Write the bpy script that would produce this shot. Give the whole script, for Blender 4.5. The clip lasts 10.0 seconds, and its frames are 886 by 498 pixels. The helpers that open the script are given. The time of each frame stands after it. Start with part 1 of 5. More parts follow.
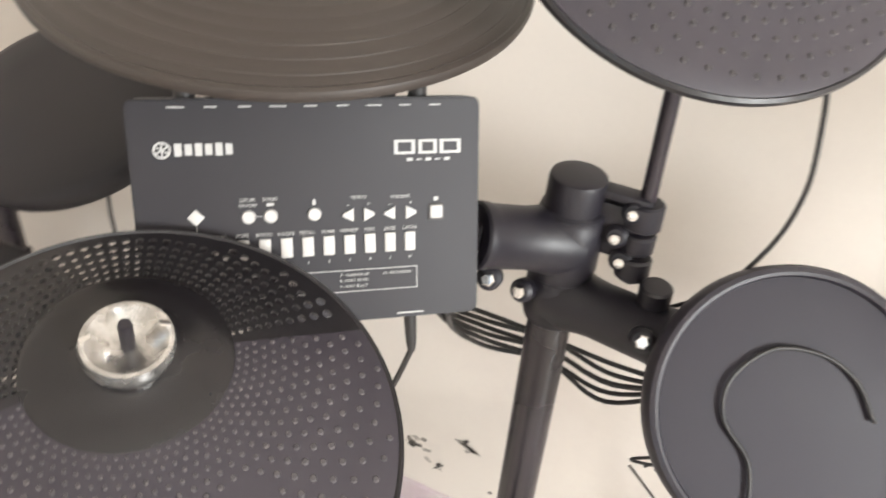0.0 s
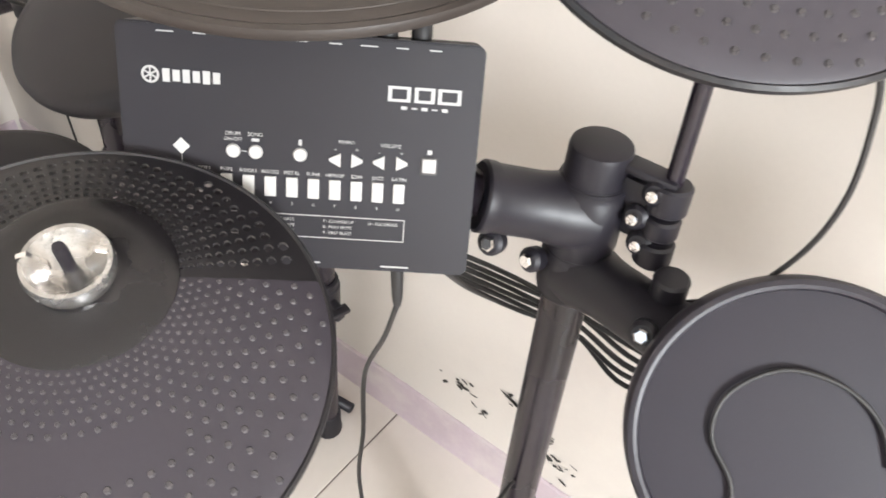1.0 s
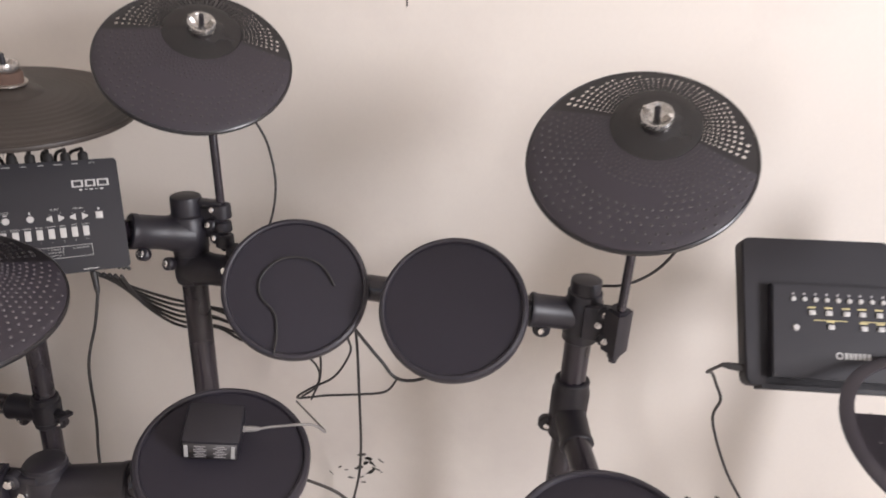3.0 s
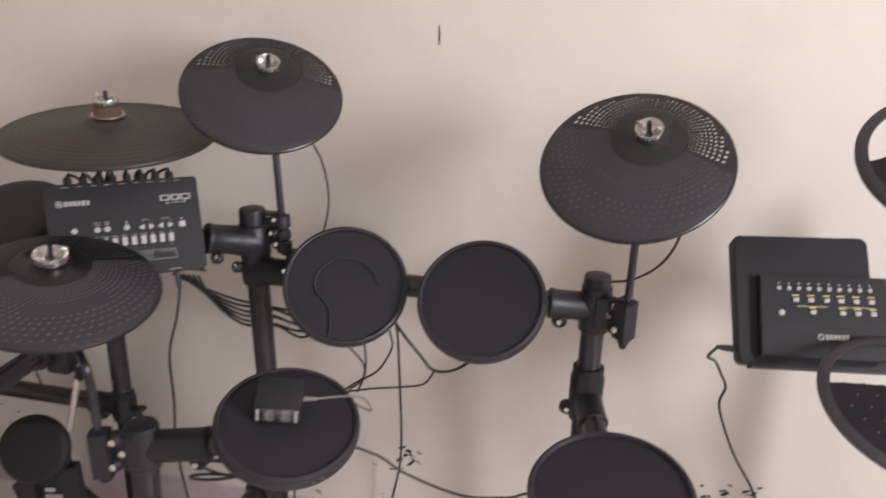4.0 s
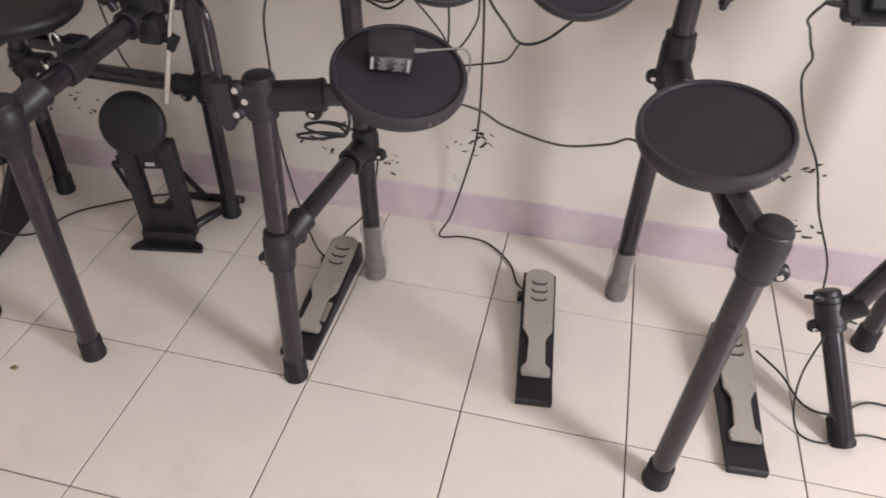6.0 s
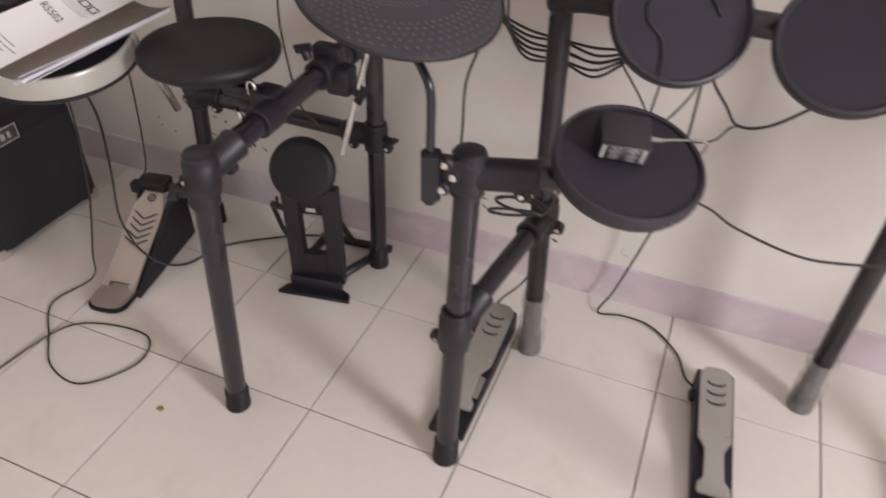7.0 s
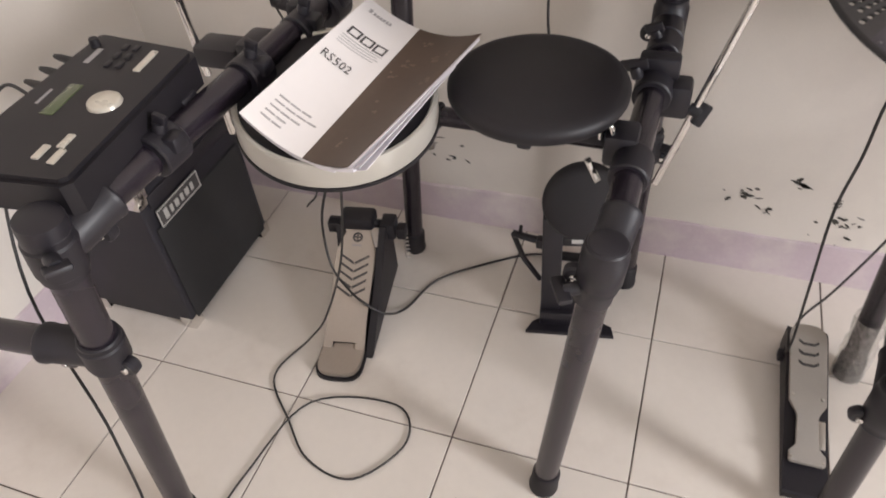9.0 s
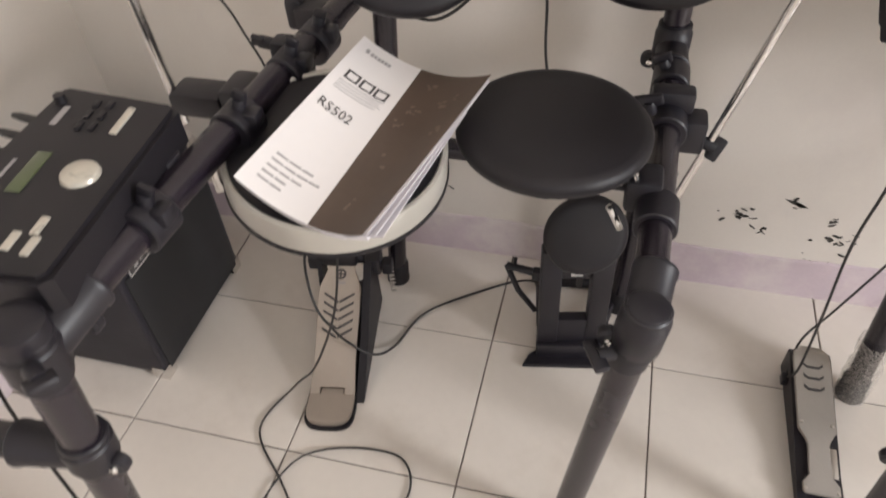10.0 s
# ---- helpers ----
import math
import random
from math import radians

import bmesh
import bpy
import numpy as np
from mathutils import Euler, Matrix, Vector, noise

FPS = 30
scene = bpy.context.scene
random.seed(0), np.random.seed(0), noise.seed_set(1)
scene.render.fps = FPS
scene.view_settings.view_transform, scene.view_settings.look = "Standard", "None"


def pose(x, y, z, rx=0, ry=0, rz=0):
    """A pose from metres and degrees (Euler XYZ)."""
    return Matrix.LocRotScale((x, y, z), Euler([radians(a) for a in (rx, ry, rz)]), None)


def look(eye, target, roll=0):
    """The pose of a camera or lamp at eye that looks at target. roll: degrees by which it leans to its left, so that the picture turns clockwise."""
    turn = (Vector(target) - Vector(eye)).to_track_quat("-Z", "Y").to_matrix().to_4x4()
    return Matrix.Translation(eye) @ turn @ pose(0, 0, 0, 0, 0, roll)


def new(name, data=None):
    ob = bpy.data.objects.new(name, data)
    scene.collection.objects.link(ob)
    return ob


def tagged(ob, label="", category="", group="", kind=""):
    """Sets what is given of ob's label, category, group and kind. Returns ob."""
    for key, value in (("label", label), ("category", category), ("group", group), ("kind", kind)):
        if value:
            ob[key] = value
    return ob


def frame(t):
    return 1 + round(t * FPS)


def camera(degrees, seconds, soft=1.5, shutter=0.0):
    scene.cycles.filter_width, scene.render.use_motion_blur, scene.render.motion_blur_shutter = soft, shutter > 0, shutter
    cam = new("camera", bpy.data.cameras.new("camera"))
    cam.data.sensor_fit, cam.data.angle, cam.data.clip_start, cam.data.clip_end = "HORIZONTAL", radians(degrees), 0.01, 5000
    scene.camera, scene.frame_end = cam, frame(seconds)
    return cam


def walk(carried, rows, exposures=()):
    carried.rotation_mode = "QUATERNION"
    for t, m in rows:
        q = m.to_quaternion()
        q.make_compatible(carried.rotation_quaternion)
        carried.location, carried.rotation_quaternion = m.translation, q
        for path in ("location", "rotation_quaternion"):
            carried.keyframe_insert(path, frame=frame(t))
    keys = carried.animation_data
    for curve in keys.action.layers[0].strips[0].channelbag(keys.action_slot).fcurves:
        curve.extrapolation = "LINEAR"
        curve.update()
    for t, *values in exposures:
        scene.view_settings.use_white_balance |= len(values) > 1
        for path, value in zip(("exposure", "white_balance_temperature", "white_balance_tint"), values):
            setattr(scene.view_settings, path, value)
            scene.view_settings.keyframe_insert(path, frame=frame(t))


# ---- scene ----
cam = camera(64.04, 10.0, soft=1.7, shutter=0.45)
PATH = [
    (0, (-0.104, 0.046, 1.214), (-0.671, 1.542, 0.013), 6.0),
    (0.5, (-0.061, 0.099, 1.207), (-0.871, 1.355, -0.122), 4.9),
    (1, (-0.035, 0.127, 1.218), (-0.840, 1.339, -0.155), 5.4),
    (1.5, (0.044, 0.079, 1.232), (-0.732, 1.416, -0.037), 2.1),
    (2, (0.160, -0.121, 1.231), (-0.277, 1.457, 0.082), 0.9),
    (2.5, (0.283, -0.321, 1.247), (0.012, 1.419, 0.298), 2.9),
    (2.7, (0.326, -0.368, 1.280), (0.057, 1.414, 0.415), 2.7),
    (3.8, (0.431, -0.571, 1.308), (0.084, 1.285, 0.649), 1.8),
    (4, (0.418, -0.600, 1.306), (0.029, 1.241, 0.630), 1.1),
    (4.5, (0.375, -0.646, 1.295), (-0.045, 1.101, 0.417), -0.2),
    (5, (0.363, -0.686, 1.256), (-0.037, 0.940, 0.162), -1.1),
    (5.2, (0.350, -0.703, 1.240), (-0.019, 0.855, 0.041), -0.9),
    (6.3, (0.256, -0.735, 1.202), (-0.108, 0.741, -0.098), 2.3),
    (6.5, (0.209, -0.726, 1.209), (-0.236, 0.768, -0.044), 2.0),
    (7, (0.081, -0.639, 1.211), (-0.494, 0.817, -0.035), 1.5),
    (7.5, (-0.082, -0.528, 1.242), (-0.763, 0.880, -0.005), -1.4),
    (8, (-0.237, -0.460, 1.242), (-1.001, 0.914, 0.005), -3.1),
    (8.5, (-0.397, -0.484, 1.240), (-1.148, 0.889, -0.005), -4.4),
    (9, (-0.567, -0.518, 1.219), (-1.117, 0.810, -0.171), -5.5),
    (9.5, (-0.646, -0.507, 1.215), (-1.064, 0.828, -0.215), -2.0),
    (10, (-0.679, -0.433, 1.231), (-1.091, 0.923, -0.180), -4.0),
]
EXPOSURES = [(0, 0.68, 6250, 5), (1.1, 0.82, 6000, 5.5), (1.5, 0.52, 6100, 6), (2.0, 0.1, 6140, 7), (2.5, -0.05, 6130, 11.5), (4.0, -0.52, 6180, 14), (5.0, -0.15, 6170, 13), (6.5, -0.4, 6160, 13), (7.5, -0.06, 6150, 12), (8.5, 0.17, 6150, 8), (9.0, 0.04, 6180, 10.5), (9.5, -0.06, 6180, 12), (10, 0.04, 6210, 8.5)]
walk(cam, [(t, look(eye, target, roll)) for t, eye, target, roll in PATH], EXPOSURES)

# ---- light ----
world = bpy.data.worlds.new("world")
scene.world = world
world.use_nodes = True
wn = world.node_tree
sky = wn.nodes.new("ShaderNodeTexSky")
sky.sky_type, sky.sun_disc = "NISHITA", False
sky.sun_elevation, sky.sun_rotation = radians(50), radians(120)
wn.nodes["Background"].inputs["Strength"].default_value = 0.12
wn.links.new(sky.outputs[0], wn.nodes["Background"].inputs["Color"])


def window_lamp(at, aim, w, h, watts, color):
    lamp = bpy.data.lights.new("window_light", "AREA")
    lamp.shape, lamp.size, lamp.size_y, lamp.energy, lamp.color = "RECTANGLE", w, h, watts, color
    ob = new("window_light", lamp)
    ob.matrix_world = look(at, aim)
    return ob


window_lamp((2.58, -0.94, 1.55), (0.0, -0.94, 1.2), 0.62, 0.95, 120, (1.0, 0.965, 0.945))
# Weak fill from behind the camera, through an added, unseen window.
window_lamp((-0.1, -3.18, 1.55), (-0.1, 0.0, 1.2), 2.2, 1.45, 6, (1.0, 0.965, 0.945))

# ---- materials ----


def material(name, color, rough=0.5, metal=0.0, vary=0.12, scale=6.0, fine=90.0, bump=0.15, dist=0.002, spec=0.5, per=0.0, rvar=0.12):
    m = bpy.data.materials.new(name)
    m.use_nodes = True
    nt = m.node_tree
    b = nt.nodes["Principled BSDF"]
    b.inputs["Roughness"].default_value, b.inputs["Metallic"].default_value = rough, metal
    b.inputs["Specular IOR Level"].default_value = spec
    co = nt.nodes.new("ShaderNodeTexCoord")
    big, small = nt.nodes.new("ShaderNodeTexNoise"), nt.nodes.new("ShaderNodeTexNoise")
    big.inputs["Scale"].default_value, small.inputs["Scale"].default_value = scale, fine
    big.inputs["Detail"].default_value, small.inputs["Detail"].default_value = 5, 3
    for n in (big, small):
        nt.links.new(co.outputs["Object"], n.inputs["Vector"])
    add = nt.nodes.new("ShaderNodeMath")
    add.operation = "MULTIPLY_ADD"
    add.inputs[1].default_value = 0.35
    nt.links.new(small.outputs[0], add.inputs[0])
    nt.links.new(big.outputs[0], add.inputs[2])
    ramp = nt.nodes.new("ShaderNodeMapRange")
    ramp.inputs["From Min"].default_value, ramp.inputs["From Max"].default_value = 0.35, 1.0
    ramp.inputs["To Min"].default_value, ramp.inputs["To Max"].default_value = 1 - vary, 1 + vary
    nt.links.new(add.outputs[0], ramp.inputs["Value"])
    value = ramp.outputs[0]
    if per:
        info = nt.nodes.new("ShaderNodeObjectInfo")
        pm = nt.nodes.new("ShaderNodeMath")
        pm.operation = "MULTIPLY_ADD"
        pm.inputs[1].default_value = per
        nt.links.new(info.outputs["Random"], pm.inputs[0])
        nt.links.new(value, pm.inputs[2])
        value = pm.outputs[0]
    mul = nt.nodes.new("ShaderNodeVectorMath")
    mul.operation = "SCALE"
    mul.inputs[0].default_value = color
    nt.links.new(value, mul.inputs["Scale"])
    nt.links.new(mul.outputs[0], b.inputs["Base Color"])
    rr = nt.nodes.new("ShaderNodeMapRange")
    rr.inputs["To Min"].default_value, rr.inputs["To Max"].default_value = max(0.03, rough - rvar), min(1, rough + rvar)
    nt.links.new(big.outputs[0], rr.inputs["Value"])
    nt.links.new(rr.outputs[0], b.inputs["Roughness"])
    if bump:
        bp = nt.nodes.new("ShaderNodeBump")
        bp.inputs["Strength"].default_value, bp.inputs["Distance"].default_value = bump, dist
        nt.links.new(small.outputs[0], bp.inputs["Height"])
        nt.links.new(bp.outputs[0], b.inputs["Normal"])
    return m


def two_tone(m, color, scale, low, high, detail=8):
    """Blotches of a second colour over a material."""
    nt = m.node_tree
    b = nt.nodes["Principled BSDF"]
    was = b.inputs["Base Color"].links[0].from_socket
    co = nt.nodes.new("ShaderNodeTexCoord")
    n = nt.nodes.new("ShaderNodeTexNoise")
    n.inputs["Scale"].default_value, n.inputs["Detail"].default_value = scale, detail
    n.inputs["Roughness"].default_value = 0.65
    nt.links.new(co.outputs["Object"], n.inputs["Vector"])
    r = nt.nodes.new("ShaderNodeMapRange")
    r.inputs["From Min"].default_value, r.inputs["From Max"].default_value = low, high
    nt.links.new(n.outputs[0], r.inputs["Value"])
    mix = nt.nodes.new("ShaderNodeMix")
    mix.data_type = "RGBA"
    nt.links.new(r.outputs[0], mix.inputs[0])
    nt.links.new(was, mix.inputs[6])
    mix.inputs[7].default_value = (*color, 1)
    nt.links.new(mix.outputs[2], b.inputs["Base Color"])
    return m


M_WALL = two_tone(material("wall_paint", (0.70, 0.650, 0.598), 0.55, vary=0.04, scale=1.6, fine=140, bump=0.12, dist=0.001, spec=0.35), (0.63, 0.576, 0.536), 2.2, 0.5, 0.75)
M_CEIL = material("ceiling_paint", (0.78, 0.76, 0.72), 0.8, vary=0.03)
M_SKIRT = two_tone(material("skirting_paint", (0.55, 0.458, 0.50), 0.45, vary=0.1, scale=9, fine=120, bump=0.2, dist=0.001), (0.65, 0.59, 0.57), 5.0, 0.5, 0.68)
M_TILE = two_tone(material("ceramic_tile", (0.70, 0.642, 0.585), 0.22, vary=0.05, scale=3, fine=60, bump=0.03, dist=0.0005, per=0.03, rvar=0.08), (0.61, 0.545, 0.485), 2.7, 0.55, 0.8)
M_GROUT = material("grout", (0.145, 0.112, 0.098), 0.9, vary=0.4, scale=14, bump=0.3)
M_STAIN = material("bare_patch", (0.055, 0.05, 0.045), 0.9, vary=0.5, scale=40)
M_RUBBER = material("black_rubber", (0.0112, 0.0095, 0.0122), 0.5, vary=0.18, scale=7, fine=400, bump=0.1, dist=0.0004, spec=0.4)
M_PADTOP = material("grey_rubber_head", (0.0205, 0.0175, 0.0245), 0.55, vary=0.15, scale=6, fine=500, bump=0.12, dist=0.0003, spec=0.28)
M_RIM = material("rim_rubber", (0.021, 0.0178, 0.0245), 0.45, vary=0.15, scale=7, bump=0.08, spec=0.5)
M_CYM = material("cymbal_rubber", (0.0300, 0.0250, 0.0330), 0.45, vary=0.15, scale=8, fine=300, bump=0.1, dist=0.0003, spec=0.5)
M_CYMHOLE = material("cymbal_plastic", (0.012, 0.0105, 0.012), 0.36, vary=0.15, scale=8)
M_BELL = material("bell_plastic", (0.0095, 0.0082, 0.0095), 0.26, vary=0.2, scale=25, fine=250, bump=0.08, dist=0.0004, spec=0.55)
# Dots paler than the skin: glint on their tops put into the colour.
M_DOT_GLINT = material("raised_dot_glint", (0.064, 0.057, 0.060), 0.45, vary=0.25, scale=30, bump=0)
M_DOTD = material("raised_dot_dark", (0.04, 0.035, 0.037), 0.42, vary=0.25, scale=30, bump=0)
M_BROWN = material("brown_black_rubber", (0.034, 0.0265, 0.0225), 0.45, vary=0.15, scale=6, fine=260, bump=0.1, dist=0.0004)
M_TUBE = material("black_tube", (0.0148, 0.0106, 0.0165), 0.26, vary=0.15, scale=5, fine=220, bump=0.03, spec=0.6)
M_PLASTIC = material("black_plastic", (0.0115, 0.0097, 0.0142), 0.46, vary=0.15, scale=9, fine=350, bump=0.1, dist=0.0003)
M_MODULE = material("module_case", (0.0148, 0.0130, 0.0168), 0.5, vary=0.1, scale=5, fine=700, bump=0.1, dist=0.0002, spec=0.35)
M_CHROME = material("chrome", (0.72, 0.70, 0.68), 0.16, 1.0, vary=0.1, scale=30, bump=0.05, rvar=0.08)
M_STEEL = material("brushed_steel", (0.52, 0.48, 0.44), 0.38, 0.9, vary=0.1, scale=18, fine=300, bump=0.08)
M_FELT = material("brown_felt", (0.10, 0.06, 0.045), 0.95, vary=0.2, scale=40)
M_CLEAR = material("worn_nut_metal", (0.50, 0.48, 0.46), 0.25, 0.85, vary=0.35, scale=90, fine=300, bump=0.35, dist=0.001)
M_WHITE = material("white_print", (0.42, 0.41, 0.40), 0.5, vary=0.05, bump=0)
M_YELLOW = material("yellow_print", (0.52, 0.44, 0.20), 0.5, vary=0.05, bump=0)
M_BUTTON = material("white_button", (0.46, 0.445, 0.43), 0.4, vary=0.05, bump=0)
M_PAPER = material("paper_cover", (0.74, 0.70, 0.69), 0.45, vary=0.03, scale=6, bump=0.03)
M_PAGES = material("paper_pages", (0.70, 0.67, 0.70), 0.7, vary=0.06, scale=40, bump=0.1)
M_BROWNP = material("brown_print", (0.085, 0.058, 0.044), 0.4, vary=0.15, scale=14, bump=0.02)
M_BROWNL = material("brown_pattern", (0.15, 0.105, 0.082), 0.45, vary=0.15, scale=14, bump=0)
M_INK = material("dark_ink", (0.06, 0.055, 0.055), 0.6, vary=0.05, bump=0)
M_INKG = material("grey_ink", (0.33, 0.31, 0.31), 0.6, vary=0.05, bump=0)
M_PALEINK = material("pale_ink", (0.46, 0.44, 0.44), 0.6, vary=0.05, bump=0)
M_PEDAL = material("grey_footboard", (0.36, 0.33, 0.30), 0.45, 0.25, vary=0.1, scale=10, fine=300, bump=0.1, dist=0.0004)
M_PEDSIL = material("champagne_footboard", (0.43, 0.375, 0.325), 0.36, 0.55, vary=0.1, scale=10, fine=300, bump=0.08, dist=0.0004)
M_HOOP = material("ivory_hoop", (0.47, 0.445, 0.40), 0.3, 0.3, vary=0.06, scale=6, bump=0.03)
M_TOLEX = material("black_vinyl", (0.0125, 0.0110, 0.0165), 0.55, vary=0.2, scale=12, fine=500, bump=0.5, dist=0.0008)
M_GRILLE = material("speaker_cloth", (0.014, 0.013, 0.014), 0.8, vary=0.2, scale=14, fine=900, bump=0.4, dist=0.0006)
M_CAPRING = material("dust_cap", (0.075, 0.070, 0.075), 0.45, vary=0.2, scale=30, bump=0.1)
M_CORD = material("black_cord", (0.022, 0.020, 0.020), 0.5, vary=0.2, scale=12, bump=0.05)
M_CORDG = material("grey_cord", (0.22, 0.205, 0.195), 0.5, vary=0.15, scale=12, bump=0.05)
M_CORDM = material("dull_cord", (0.075, 0.068, 0.064), 0.5, vary=0.2, scale=12, bump=0.05)
M_LCD = material("lcd_panel", (0.085, 0.105, 0.05), 0.2, vary=0.08, bump=0)
M_DIAL = material("pale_dial", (0.56, 0.52, 0.45), 0.3, 0.3, vary=0.1, scale=30, bump=0.05)


def wrap_material():
    m = bpy.data.materials.new("clear_wrap")
    m.use_nodes = True
    nt = m.node_tree
    b = nt.nodes["Principled BSDF"]
    b.inputs["Base Color"].default_value = (0.6, 0.56, 0.52, 1)
    b.inputs["Roughness"].default_value = 0.25
    n = nt.nodes.new("ShaderNodeTexNoise")
    n.inputs["Scale"].default_value = 45
    r = nt.nodes.new("ShaderNodeMapRange")
    r.inputs["From Min"].default_value, r.inputs["From Max"].default_value = 0.35, 0.7
    r.inputs["To Min"].default_value, r.inputs["To Max"].default_value = 0.08, 0.55
    nt.links.new(n.outputs[0], r.inputs["Value"])
    nt.links.new(r.outputs[0], b.inputs["Alpha"])
    return m


M_WRAP = wrap_material()


def glass_material():
    m = bpy.data.materials.new("window_glass")
    m.use_nodes = True
    b = m.node_tree.nodes["Principled BSDF"]
    b.inputs["Base Color"].default_value = (0.95, 0.97, 0.96, 1)
    b.inputs["Roughness"].default_value = 0.02
    b.inputs["Transmission Weight"].default_value = 1.0
    return m


M_GLASS = glass_material()

# ---- mesh tools ----


def part(name, bm, mat, parent=None, label="", smooth=True, m=None):
    """One bmesh as one mesh object, under parent if one is given."""
    if smooth:
        for e in bm.edges:
            e.smooth = not (len(e.link_faces) == 2 and e.calc_face_angle(0) > 0.7)
    me = bpy.data.meshes.new(name)
    bm.to_mesh(me)
    bm.free()
    if smooth:
        me.polygons.foreach_set("use_smooth", [True] * len(me.polygons))
    me.materials.append(mat)
    ob = new(name, me)
    if parent is not None:
        ob.parent = parent
    if m is not None:
        ob.matrix_basis = m
    if label:
        ob["label"] = label
    return ob


def thing(name, m, label, category, group=""):
    """An Empty at a thing's base, for its parts."""
    ob = new(name)
    ob.empty_display_size = 0.05
    ob.matrix_basis = m if isinstance(m, Matrix) else Matrix.Translation(m)
    return tagged(ob, label, category, group)


def facing(at, normal, right=(1, 0, 0)):
    """A pose at a point with z along normal and x as near as can be to right."""
    z = Vector(normal).normalized()
    x = Vector(right)
    x = (x - z * x.dot(z)).normalized()
    y = z.cross(x)
    m = Matrix((x, y, z)).transposed().to_4x4()
    m.translation = at
    return m


def joined(*bms):
    out = bmesh.new()
    for b in bms:
        me = bpy.data.meshes.new("t")
        b.to_mesh(me)
        b.free()
        out.from_mesh(me)
        bpy.data.meshes.remove(me)
    return out


def moved(bm, m):
    bmesh.ops.transform(bm, matrix=m if isinstance(m, Matrix) else Matrix.Translation(m), verts=bm.verts)
    return bm


def lathe(profile, seg=48):
    """Turned round z from (radius, height) pairs."""
    bm = bmesh.new()
    rings = []
    for r, z in profile:
        if r < 1e-6:
            rings.append([bm.verts.new((0, 0, z))])
        else:
            rings.append([bm.verts.new((r * math.cos(2 * math.pi * k / seg), r * math.sin(2 * math.pi * k / seg), z)) for k in range(seg)])
    for a, b in zip(rings, rings[1:]):
        for k in range(seg):
            j = (k + 1) % seg
            if len(a) == 1 and len(b) > 1:
                bm.faces.new((a[0], b[j], b[k]))
            elif len(b) == 1 and len(a) > 1:
                bm.faces.new((a[k], a[j], b[0]))
            elif len(a) > 1:
                bm.faces.new((a[k], a[j], b[j], b[k]))
    bmesh.ops.recalc_face_normals(bm, faces=bm.faces)
    return bm


def box(sx, sy, sz, bevel=0.0, at=(0, 0, 0), seg=2):
    bm = bmesh.new()
    bmesh.ops.create_cube(bm, size=1, matrix=Matrix.Translation(at) @ Matrix.Diagonal((sx, sy, sz, 1)))
    if bevel:
        bmesh.ops.bevel(bm, geom=bm.edges[:], offset=bevel, segments=seg, affect="EDGES", profile=0.5)
    return bm


def prism(outline, z0, z1, bevel=0.0):
    """A flat outline drawn up from z0 to z1."""
    bm = bmesh.new()
    low = [bm.verts.new((x, y, z0)) for x, y in outline]
    high = [bm.verts.new((x, y, z1)) for x, y in outline]
    n = len(outline)
    bm.faces.new(high)
    bm.faces.new(low[::-1])
    for k in range(n):
        bm.faces.new((low[k], low[(k + 1) % n], high[(k + 1) % n], high[k]))
    bmesh.ops.recalc_face_normals(bm, faces=bm.faces)
    if bevel:
        bmesh.ops.bevel(bm, geom=[e for e in bm.edges if all(v in high for v in e.verts)], offset=bevel, segments=2, affect="EDGES")
    return bm


def glide(points, steps=6):
    """A smooth line through points."""
    p = [Vector(q) for q in points]
    p = [p[0] * 2 - p[1], *p, p[-1] * 2 - p[-2]]
    out = []
    for a, b, c, d in zip(p, p[1:], p[2:], p[3:]):
        for k in range(steps):
            t = k / steps
            out.append(0.5 * (2 * b + (c - a) * t + (2 * a - 5 * b + 4 * c - d) * t * t + (3 * b - a - 3 * c + d) * t ** 3))
    out.append(p[-2])
    return out


def pipe(points, r, seg=12, bulge=0.0):
    """A round tube along points, closed at both ends."""
    bm = bmesh.new()
    pts = [Vector(q) for q in points]
    side = None
    rings = []
    for i, q in enumerate(pts):
        d = (pts[min(i + 1, len(pts) - 1)] - pts[max(i - 1, 0)]).normalized()
        if side is None:
            side = d.orthogonal().normalized()
        side = (side - d * side.dot(d)).normalized()
        up = d.cross(side)
        rr = r * (1 + bulge * math.sin(i * 1.7))
        rings.append([bm.verts.new(q + rr * (math.cos(2 * math.pi * k / seg) * side + math.sin(2 * math.pi * k / seg) * up)) for k in range(seg)])
    for a, b in zip(rings, rings[1:]):
        for k in range(seg):
            bm.faces.new((a[k], a[(k + 1) % seg], b[(k + 1) % seg], b[k]))
    bm.faces.new(rings[0][::-1])
    bm.faces.new(rings[-1])
    return bm


def lettering(text, size, mat, parent, m, name="print", align="CENTER", stretch=1.0):
    """Printed words as a thin mesh that lies in the xy plane of m."""
    cu = bpy.data.curves.new(name, "FONT")
    cu.body, cu.size, cu.align_x, cu.align_y = text, size, align, "CENTER"
    cu.extrude, cu.resolution_u = 0.00005, 2
    ob = bpy.data.objects.new(name, cu)
    scene.collection.objects.link(ob)
    me = bpy.data.meshes.new_from_object(ob.evaluated_get(bpy.context.evaluated_depsgraph_get()))
    bpy.data.objects.remove(ob)
    me.materials.clear()
    me.materials.append(mat)
    out = new(name, me)
    out.parent = parent
    out.matrix_basis = m @ Matrix.Diagonal((stretch, 1, 1, 1))
    return out


# ---- the room ----
WALL_Y, LEFT_X, RIGHT_X, FRONT_Y, HIGH = 0.765, -1.84, 2.60, -3.20, 2.75
GX, GY, PX, PY = -0.865, 0.155, 0.337, 0.344


